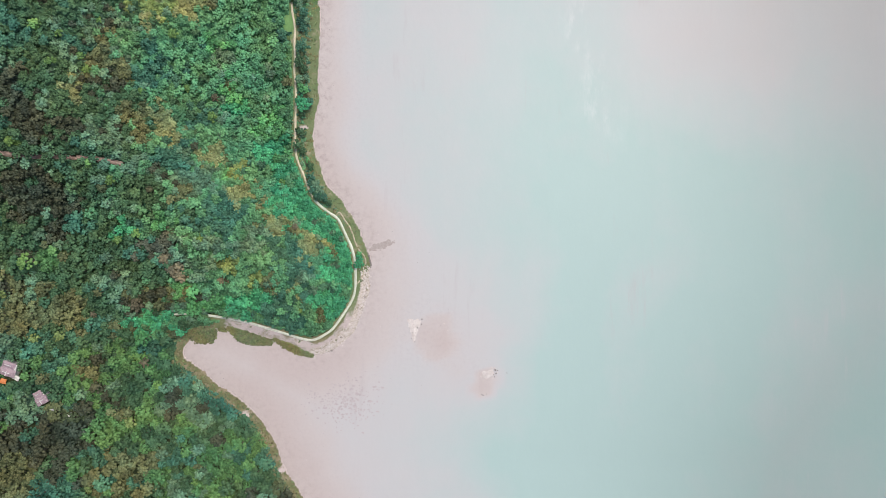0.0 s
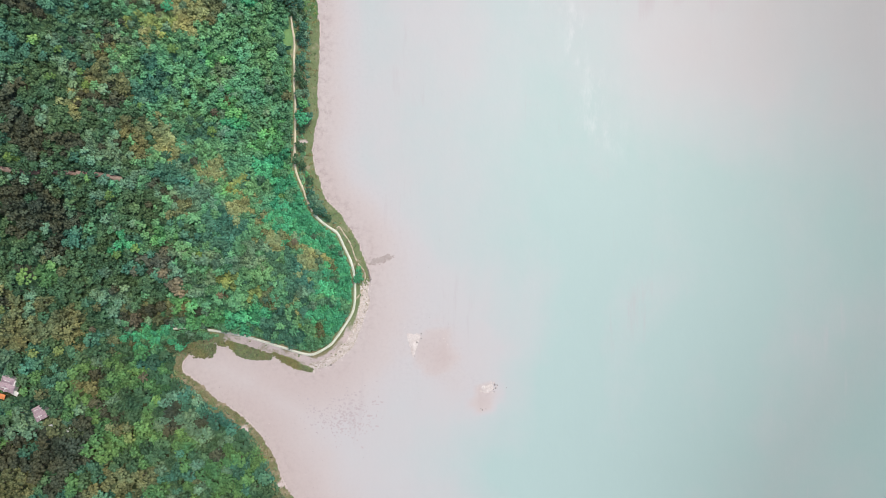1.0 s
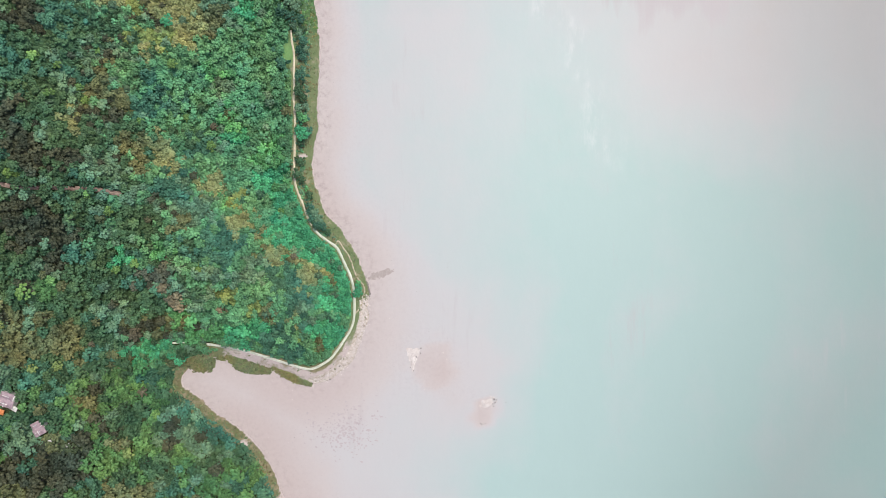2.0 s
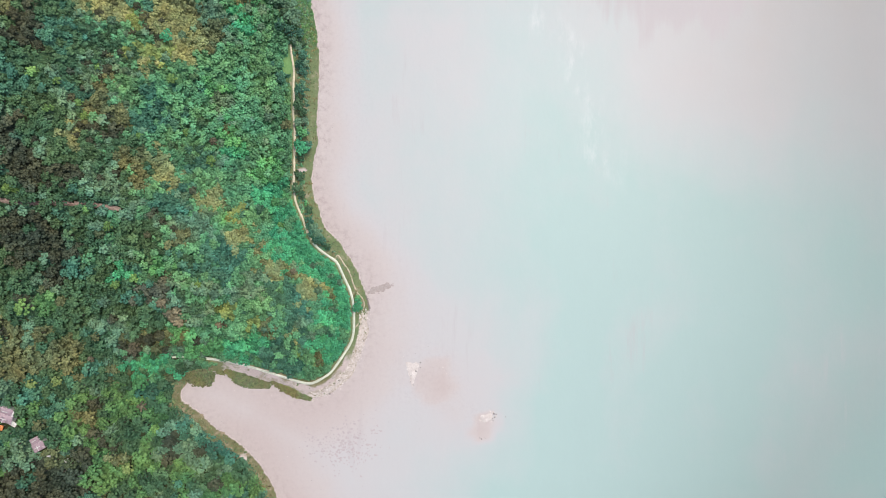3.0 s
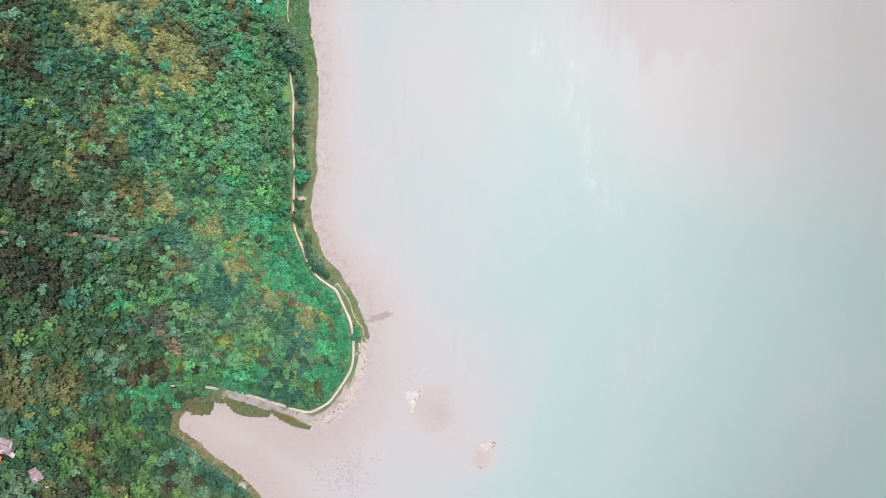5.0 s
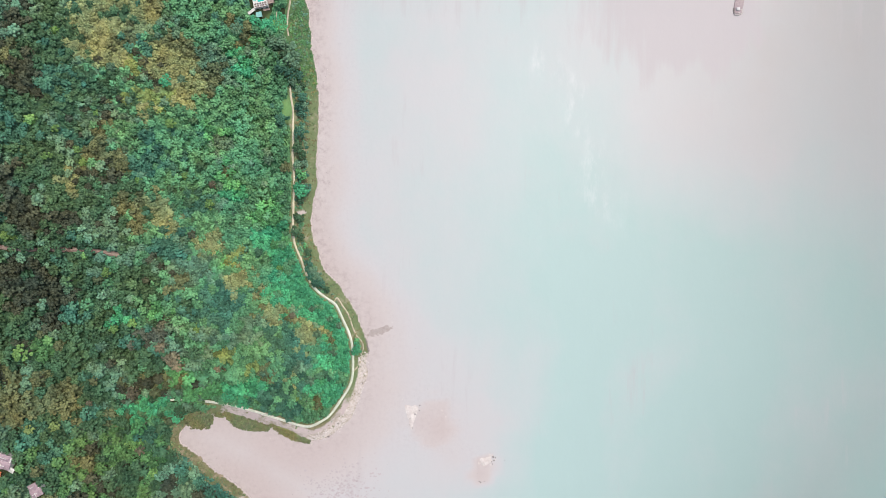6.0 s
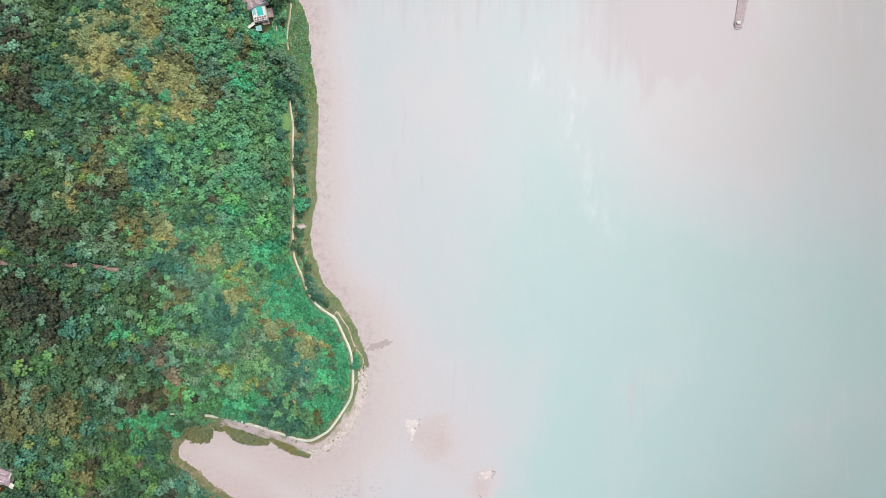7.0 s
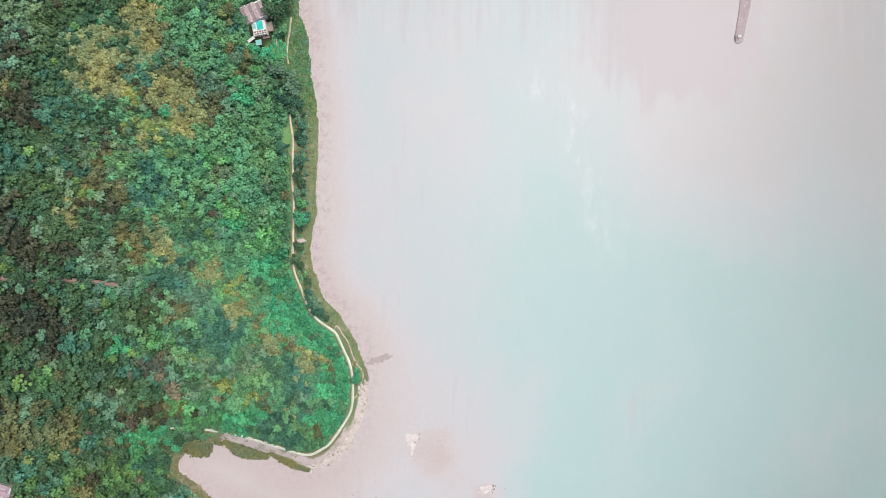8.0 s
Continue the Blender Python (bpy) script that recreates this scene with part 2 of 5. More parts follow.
FOOTPATH = [(-99.8, 300), (-100.8, 260), (-101.8, 241), (-102.5, 228), (-103.2, 219), (-104.2, 213), (-104.5, 204), (-103.3, 196), (-102.8, 181), (-102.3, 165), (-101.5, 157), (-100, 148), (-100.2, 137), (-99.9, 126),
            (-100.3, 119), (-99.2, 106), (-99.2, 95), (-99.4, 80), (-99.6, 71), (-98.8, 63), (-96.8, 56.4), (-94.3, 51), (-90.7, 41), (-88.3, 36), (-84.8, 31), (-79.2, 26), (-71.8, 21), (-69.1, 17.5), (-64.7, 8)]
FOOTPATH += [(-61.6, 1.5), (-59.1, -8), (-58.6, -20), (-59.1, -29), (-61.6, -36), (-67, -44.5), (-71, -50.3), (-75, -55), (-83.5, -60.2), (-89, -61.4), (-96, -60), (-106, -57), (-116, -54),
             (-126, -51), (-136, -48.6), (-145, -46.8), (-156, -45.3), (-168, -44), (-179.5, -44.5)]
# a sandy trail cuts the corner of the point below the paved path
TRAIL = [(-71.8, 21.8), (-69.8, 24.5), (-66.3, 19.5), (-62.8, 14.5), (-60.8, 10), (-59, 4.5), (-56.4, -1), (-53.4, -4.2), (-52, -8.6), (-53.1, -14.3), (-54.6, -20), (-58, -24)]


def spline(points, step):
    """Points at even steps along a smooth curve through the given ones."""
    p = np.array(points, float)
    p = np.vstack([2 * p[0] - p[1], p, 2 * p[-1] - p[-2]])
    out = []
    for a, b, c, d in zip(p[:-3], p[1:-2], p[2:-1], p[3:]):
        n = max(2, int(np.hypot(*(c - b)[:2]) / step))
        for t in np.arange(n) / n:
            out.append(0.5 * (2 * b + (c - a) * t + (2 * a - 5 * b + 4 * c - d) * t * t + (3 * b - a - 3 * c + d) * t ** 3))
    return np.array(out + [p[-2]])


def near(x, y, line):
    """Distance to a line of points, and the index of the nearest stretch."""
    best, which = np.full(np.shape(x), 1e9), np.zeros(np.shape(x), int)
    for k, (a, b) in enumerate(zip(line[:-1], line[1:])):
        d = b - a
        t = np.clip(((x - a[0]) * d[0] + (y - a[1]) * d[1]) / (d @ d), 0, 1)
        r = np.hypot(x - a[0] - t * d[0], y - a[1] - t * d[1])
        which = np.where(r < best, k, which)
        best = np.minimum(best, r)
    return best, which


def waves(x, y, seed, size, octaves=4):
    """Smooth uneven noise, about -1 to 1."""
    rng, total, amp = np.random.RandomState(seed), 0.0, 1.0
    for k in range(octaves):
        for _ in range(3):
            a, ph = rng.rand() * 6.283, rng.rand() * 6.283
            total = total + amp / 2.2 * np.sin((x * math.cos(a) + y * math.sin(a)) * 6.283 / size + ph + 1.3 * np.sin((y * math.cos(a) - x * math.sin(a)) * 4.1 / size + ph * 2))
        size, amp = size * 0.47, amp * 0.55
    return total


SHORE = spline(COAST, 6)
WALKWAY = spline(FOOTPATH, 2.0)


def inland(x, y):
    """Signed distance from the shore: positive on land."""
    x, y = np.asarray(x, float), np.asarray(y, float)
    d, _ = near(x, y, SHORE)
    ring = np.vstack([SHORE, (-6000, -700), (-6000, 700)])
    inside = np.zeros(x.shape, bool)
    for (ax, ay), (bx, by) in zip(ring, np.roll(ring, -1, 0)):
        if ay != by:
            inside ^= ((ay > y) != (by > y)) & (x < (bx - ax) * (y - ay) / (by - ay) + ax)
    inside |= (x < -104) & (np.abs(y) > 700)
    return np.where(inside, d, -d) + 1.3 + 0.8 * step(-y, 75, 95) + 0.55 * waves(x, y, 5, 27.0, 4)


def step(v, a, b):
    t = np.clip((v - a) / (b - a), 0, 1)
    return t * t * (3 - 2 * t)


def bell(x, y, cx, cy, r):
    return np.exp(-((x - cx) ** 2 + (y - cy) ** 2) / (r * r))


# knolls and hollows on the wooded slope: centre, reach and rise
HILLS = [(-124, 8, 32, 14.4), (-88, -19, 24, 11.9), (-160, -6, 26, 7.0), (-228, 178, 52, 15.9), (-172, -124, 32, 12.5), (-218, -104, 42, 10.8), (-172, 104, 26, -6.3),
         (-128, 118, 40, -3.3), (-225, 68, 42, 4.8), (-262, 14, 34, -4.1), (-168, 134, 24, 2.7), (-140, 198, 20, 5.4)]


def height(x, y, d=None):
    x, y = np.asarray(x, float), np.asarray(y, float)
    d = inland(x, y) if d is None else d
    up = np.minimum(np.maximum(d, 0), 210)
    land = 2.4 * step(d, -1.0, 7) + 0.36 * 9 * np.log1p(np.exp((up - 30) / 9)) - 0.12 + 8 * bell(x, y, -262, -86, 45) - 4 * bell(x, y, -257, -12, 30)
    land = land + step(d, 8, 34) * sum(rise * bell(x, y, cx, cy, r) for cx, cy, r, rise in HILLS)
    land = land + (0.3 + 0.9 * step(d, 20, 60)) * waves(x, y, 8, 40.0, 3) * step(d, 3, 15)
    o = np.maximum(-d, 0)
    bed = 0.10 - 0.30 * step(o, 0, 2.0) - 0.004 * o - 0.25 * step(o, 15, 75) - 1.2 * step(o, 50, 160) - 6.5 * step(o, 130, 420) + 0.03 * waves(x, y, 3, 30.0) * step(o, 4, 12)
    u, v = x + 3.5 * waves(x, y, 21, 22.0), y + 3.5 * waves(x, y, 22, 22.0)
    bed = bed + 0.62 * bell(u, v, -7, -57, 20) + 0.95 * bell(u, v, 30, -87, 15) + 0.40 * bell(u, v, 12, -70, 28) + 4.2 * bell(x, y, 190, 275, 52)
    # Added south-east depth, which darkens the water colour there to paint lens falloff.
    bed = bed - 3.5 * step(-y, 0, 200) * step(x, 60, 300)
    bed = np.where(o > 2.0, np.minimum(bed, -0.14), bed)
    return np.where(d > 0, np.maximum(land, 0.05) + 0.1, bed + 0.05 * step(d, -3, 0))


def flat_mesh(name, verts, faces, mats, index=None, tone=None, smooth=False):
    """A mesh from arrays of places and of triangles or quads."""
    me = bpy.data.meshes.new(name)
    n, k = faces.shape
    me.vertices.add(len(verts))
    me.vertices.foreach_set("co", np.ascontiguousarray(verts, np.float32).ravel())
    me.loops.add(n * k)
    me.loops.foreach_set("vertex_index", faces.astype(np.int32).ravel())
    me.polygons.add(n)
    me.polygons.foreach_set("loop_start", np.arange(0, n * k, k, dtype=np.int32))
    if index is not None:
        me.polygons.foreach_set("material_index", index.astype(np.int32))
    for m in mats:
        me.materials.append(m)
    if tone is not None:
        a = me.attributes.new("tone", "FLOAT", "POINT")
        a.data.foreach_set("value", tone.astype(np.float32))
    if smooth:
        me.polygons.foreach_set("use_smooth", np.ones(n, bool))
    me.update()
    me.validate()
    return me


def axis(lo, hi, fine, far):
    """Coordinates at a fine step between lo and hi, and wider and wider out to far."""
    mid, out, s, v = np.arange(lo, hi + fine, fine), [], fine, 0.0
    while v < far:
        s *= 1.35
        v += s
        out.append(v)
    out = np.array(out)
    return np.concatenate([lo - out[::-1], mid, mid[-1] + out])


def sheet(xs, ys):
    gx, gy = np.meshgrid(xs, ys)
    i = np.arange(gx.size).reshape(gx.shape)
    quads = np.stack([i[:-1, :-1], i[:-1, 1:], i[1:, 1:], i[1:, :-1]], -1).reshape(-1, 4)
    return gx.ravel(), gy.ravel(), quads


def attribute(me, name, values):
    me.attributes.new(name, "FLOAT", "POINT").data.foreach_set("value", np.asarray(values, np.float32))


fine_x = axis(-188, -44, 1.4, 3000)
fine_x = np.concatenate([fine_x[fine_x < -188 - 20], np.arange(-205, -188, 3.0), fine_x[(fine_x > -188.1) & (fine_x < -43)], np.arange(-40, 330, 6.0), fine_x[fine_x > 340]])
fine_x = np.unique(np.concatenate([fine_x[fine_x < -340], np.arange(-335, -206, 4.0), fine_x[fine_x > -206]]))
gx, gy, quads = sheet(fine_x, axis(-215, 290, 1.7, 3000))
gd = inland(gx, gy)
gz = height(gx, gy, gd)
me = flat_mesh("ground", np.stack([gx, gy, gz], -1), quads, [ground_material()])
way_d, _ = near(gx, gy, WALKWAY)
_, stretch = near(gx, gy, WALKWAY)
open_strip = (way_d < 22) & (gd < inland(WALKWAY[:, 0], WALKWAY[:, 1])[stretch] + 2.5) & ((gy > -75) | (gx > -90)) & (gx > -150)
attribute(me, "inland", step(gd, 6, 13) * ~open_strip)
bare = step(-gy, 25, 50) * step(gx, -158, -135) * (1 - step(-gy, 74, 78)) * (1 - step(gd, 7, 10))
worn = np.clip(0.9 * (bell(gx, gy, -132, -111.5, 3.6) + bell(gx, gy, -108, -149, 3.2) + bell(gx, gy * 2 - 81, -94, 81, 3.4)), 0, 1)
attribute(me, "turf", step(gd, -1.2, 0.8) * (1 - 0.62 * bare) * (1 - worn))
attribute(me, "dry", step(-gy, 40, 60))
attribute(me, "lush", step(gy, 150, 172))
attribute(me, "lawn", np.clip(1.6 * (bell(gx, gy / 2, -104.6, 75, 4.8) + bell(gx, gy / 1.3, -113, 206 / 1.3, 5.5)) - 0.3, 0, 1))
ledge, _ = near(gx, gy, spline(POINT_SHORE[2:11], 3))
attribute(me, "stony", 1 - step(ledge, 2.2, 5.0))
me.polygons.foreach_set("use_smooth", np.ones(len(quads), bool))
tagged(new("ground", me), "wooded hills running down to pinkish tidal sand flats", "ground", kind="structure")

wx, wy, quads = sheet(np.unique(np.concatenate([fine_x[fine_x < -340], np.arange(-330, -206, 12.0), fine_x[fine_x > -206]])), axis(-215, 290, 1.9, 3000))
me = flat_mesh("water", np.stack([wx, wy, 0 * wx], -1), quads, [water_material()])
wd = inland(wx, wy)
attribute(me, "depth", np.maximum(-height(wx, wy, wd), -0.4))
warp_x, warp_y = wx + 5 * waves(wx, wy, 33, 50.0), wy + 5 * waves(wx, wy, 34, 50.0)
silt = 0.66 * (1 - step(-wd, 4, 36 + 18 * step(-wy, -70, 10))) + 0.48 * (1 - step(-wd, 42, 160)) + 0.22 * bell(wx, wy, -125, -85, 42) + 0.40 * step(wy, 20, 230) * step(wx, -60, 60) + 0.14 * step(wx, 90, 240) + 0.30 * step(wx, 110, 230) * step(wy, 40, 170)
silt = silt + 0.26 * bell(wx, wy, -48, -135, 62) + 0.26 * bell(wx, wy, 140, 145, 55)
silt = silt + 0.3 * np.exp(-((warp_x - 168) / 44) ** 2 - ((warp_y - 262) / 56) ** 2)
rim = np.hypot(0.6 * wx + 0.4 * warp_x + 6, (0.6 * wy + 0.4 * warp_y + 60) * 0.92)
silt = np.maximum(silt, 0.74 * bell(warp_x, warp_y, -8, -60, 32)) + 0.26 * (1 - step(rim, 12, 17)) + 0.6 * (1 - step(np.hypot(wx - 0.25 * (wy + 90) - 28.5, 0.85 * (wy + 90)) + 0.25 * (warp_x - wx), 6, 10.5)) + 0.35 * bell(warp_x, warp_y, 14, -72, 30)
# Course of the painted sky reflection, held still on the water.
glint_d, _ = near(warp_x, warp_y, spline([(60, 200), (66, 185), (83, 167), (91, 148), (99, 119), (109, 92), (119, 70)], 6))
attribute(me, "glint_streak", (0.38 * np.exp(-(glint_d / 10) ** 2) + 0.6 * np.exp(-(glint_d / 4) ** 2)) * step(wy, 60, 95) * (1 - step(wy, 180, 210)))
attribute(me, "silt", silt)
attribute(me, "strand", (1 - step(-wd, 3, 15)) * (0.5 + 0.5 * step(wy, -20, 30)))
fingers = 9 * waves(wx, 0.12 * wy, 71, 24.0, 3)
plume_edge = 168 + 24 * step(150 - wx, 0, 75) + 22 * step(wx, 176, 214)
mud = step(wy - plume_edge + fingers, -4, 16) * step(wx, 70, 150) * (1 - step(warp_x, 206, 220))
channel = np.exp(-((warp_x + 26) / 10) ** 2) * step(wy, 5, 40) * (1 - step(wy, 150, 210))
# The even northern term is grey silt that also paints in lens falloff.
attribute(me, "mud", 0.85 * mud + 0.3 * step(wy, 165, 250) + 0.2 * channel + 0.25 * bell(wx, wy, -63, -104, 20))
tagged(new("water", me), "calm silty turquoise sea, milky over the shallows", "water", kind="structure")


# ---- helpers for things ----
def link(name, me, parent=None, label=""):
    ob = new(name, me)
    if parent:
        ob.parent = parent
    return tagged(ob, label)


def part(name, bm, material, parent, label=""):
    me = bpy.data.meshes.new(name)
    bmesh.ops.recalc_face_normals(bm, faces=bm.faces)
    bm.to_mesh(me)
    bm.free()
    me.materials.append(material)
    return link(name, me, parent, label)


def empty(name, m, label, category, group=""):
    ob = new(name)
    ob.matrix_world = m
    return tagged(ob, label, category, group)


def ground_z(x, y):
    return float(height(np.array([x]), np.array([y]))[0])


def box(bm, x0, x1, y0, y1, z0, z1, bevel=0.0):
    v = bmesh.ops.create_cube(bm, size=1, matrix=Matrix.Translation(((x0 + x1) / 2, (y0 + y1) / 2, (z0 + z1) / 2)) @ Matrix.Diagonal((x1 - x0, y1 - y0, z1 - z0, 1)))["verts"]
    if bevel:
        bmesh.ops.bevel(bm, geom=list({e for a in v for e in a.link_edges}), offset=bevel, segments=1, affect="EDGES")


# ---- the shore path: a narrow slab laid over the ground ----
def strip(line, width, thick, lift, seed):
    p = np.array(line)
    t = np.gradient(p, axis=0)
    n = np.stack([-t[:, 1], t[:, 0]], -1) / np.hypot(t[:, 0], t[:, 1])[:, None]
    w = width / 2 * (1 + 0.09 * waves(p[:, 0], p[:, 1], seed, 9.0, 3))
    l, r = p + n * w[:, None], p - n * w[:, None]
    zl, zr = height(l[:, 0], l[:, 1]) + lift, height(r[:, 0], r[:, 1]) + lift
    rows = [np.column_stack([l, zl - thick]), np.column_stack([l, zl]), np.column_stack([r, zr]), np.column_stack([r, zr - thick])]
    k = len(p)
    verts = np.vstack(rows)
    i = np.arange(k - 1)
    faces = np.vstack([np.stack([i + a * k, i + 1 + a * k, i + 1 + b * k, i + b * k], -1) for a, b in ((0, 1), (1, 2), (2, 3))])
    return verts, faces


paved, clean = WALKWAY[:, 1] < 166, (WALKWAY[:, 1] < 34) & (WALKWAY[:, 0] > -158)
stub = (WALKWAY[:, 1] < 0) & (WALKWAY[:, 0] < -169)
verts, faces = strip(WALKWAY[paved & (WALKWAY[:, 1] >= 34)], 1.35, 0.9, 0.35, 2)
tagged(new("path", flat_mesh("path", verts, faces, [DUSTY])), "narrow dusty concrete footpath behind the beach", "path", kind="structure")
verts, faces = strip(WALKWAY[clean], 1.6, 0.9, 0.4, 2)
tagged(new("path", flat_mesh("path", verts, faces, [CONCRETE])), "narrow pale concrete footpath winding along the shore", "path", kind="structure")
verts, faces = strip(WALKWAY[stub], 1.3, 0.3, 0.15, 4)
tagged(new("path", flat_mesh("path", verts, faces, [CONCRETE])), "short end of the pale footpath among the trees", "path", kind="structure")
verts, faces = strip(WALKWAY[(WALKWAY[:, 1] > 197) & (WALKWAY[:, 1] < 231)], 1.1, 0.9, 0.2, 6)
tagged(new("path", flat_mesh("path", verts, faces, [SANDY])), "sandy earth footpath behind the beach grass", "path", kind="structure")
verts, faces = strip(spline([(-112.6, 219), (-111.6, 214), (-111.2, 208)], 1.2), 0.8, 0.5, 0.2, 12)
tagged(new("path", flat_mesh("path", verts, faces, [SANDY])), "short sandy path across the villa lawn", "path", kind="structure")
verts, faces = strip(spline(TRAIL, 1.5), 0.95, 0.6, 0.15, 9)
tagged(new("path", flat_mesh("path", verts, faces, [SANDY])), "narrow sandy trail through the grass of the point", "path", kind="structure")
TRACK = spline([(-330, 62), (-300, 60), (-275, 58), (-254, 55), (-226, 55), (-210, 54), (-199, 52)], 2.5)
verts, faces = strip(TRACK, 2.8, 1.2, 0.25, 3)
tagged(new("road", flat_mesh("road", verts, faces, [EARTH])), "reddish bare earth track along the wooded ridge", "road", kind="structure")


# ---- trees ----
from mathutils.kdtree import KDTree

ICO_BM = bmesh.new()
bmesh.ops.create_icosphere(ICO_BM, subdivisions=1, radius=1)
ICO_V = np.array([v.co[:] for v in ICO_BM.verts])
ICO_F = np.array([[v.index for v in f.verts] for f in ICO_BM.faces])
DOME_F = np.array([[v.index for v in f.verts] for f in ICO_BM.faces if f.normal.z > -0.5])
ICO_BM.free()


def tufts(rng, centre, radius, count, size):
    """Small leaf sheets facing out from a lobe, as two triangles each."""
    out = rng.normal(size=(count, 3))
    out[:, 2] = np.abs(out[:, 2]) * 1.1 - 0.25
    out /= np.linalg.norm(out, axis=1)[:, None]
    n = out + rng.normal(size=(count, 3)) * 0.45
    n /= np.linalg.norm(n, axis=1)[:, None]
    a = np.cross(n, rng.normal(size=(count, 3)))
    a /= np.linalg.norm(a, axis=1)[:, None]
    b = np.cross(n, a)
    s = size * rng.uniform(0.65, 1.35, (count, 1))
    c = centre + out * radius * rng.uniform(0.92, 1.14, (count, 1))
    v = np.stack([c - a * s, c - b * s * 0.7, c + a * s, c + b * s * 0.7], 1).reshape(-1, 3)
    i = np.arange(count)[:, None] * 4
    return v, np.concatenate([i + (0, 1, 2), i + (0, 2, 3)])


def crown_shape(seed, lobes, per_lobe, flat=0.8):
    """A crown about 1 m in radius: uneven lobes with leaf tufts all over them."""
    rng = np.random.RandomState(seed)
    vs, fs, n = [], [], 0
    turn, reach = rng.rand() * 6.283, 1.05 / math.sqrt(lobes)
    for k in range(lobes):
        a = turn + k * 2.399 + rng.uniform(-0.3, 0.3)
        far = 0.82 * math.sqrt((k + 0.25) / lobes) * rng.uniform(0.85, 1.12)
        r = rng.uniform(0.6, 1.15) * reach * (1.2 if k < 2 else 1.0)
        c = np.array([far * math.cos(a), far * math.sin(a), flat * (0.62 - 0.75 * far * far) + rng.uniform(-0.14, 0.14)])
        core = ICO_V * rng.uniform(0.72, 1.2, (12, 1)) * (r, r, r * 0.85) + c
        for v, f in ((core, DOME_F), tufts(rng, c, r, per_lobe, r * 0.42)):
            vs.append(v), fs.append(f + n)
            n += len(v)
    return np.vstack(vs), np.vstack(fs)


CROWNS = [crown_shape(20 + k, 13 + k % 4, 6, 0.75 + 0.04 * (k % 5)) for k in range(12)]
SMALL_CROWNS = [crown_shape(160 + k, 6 + k % 3, 6, 0.8) for k in range(10)]
BIG_CROWNS = [crown_shape(60 + k, 24 + 2 * k, 7, 0.7) for k in range(4)]
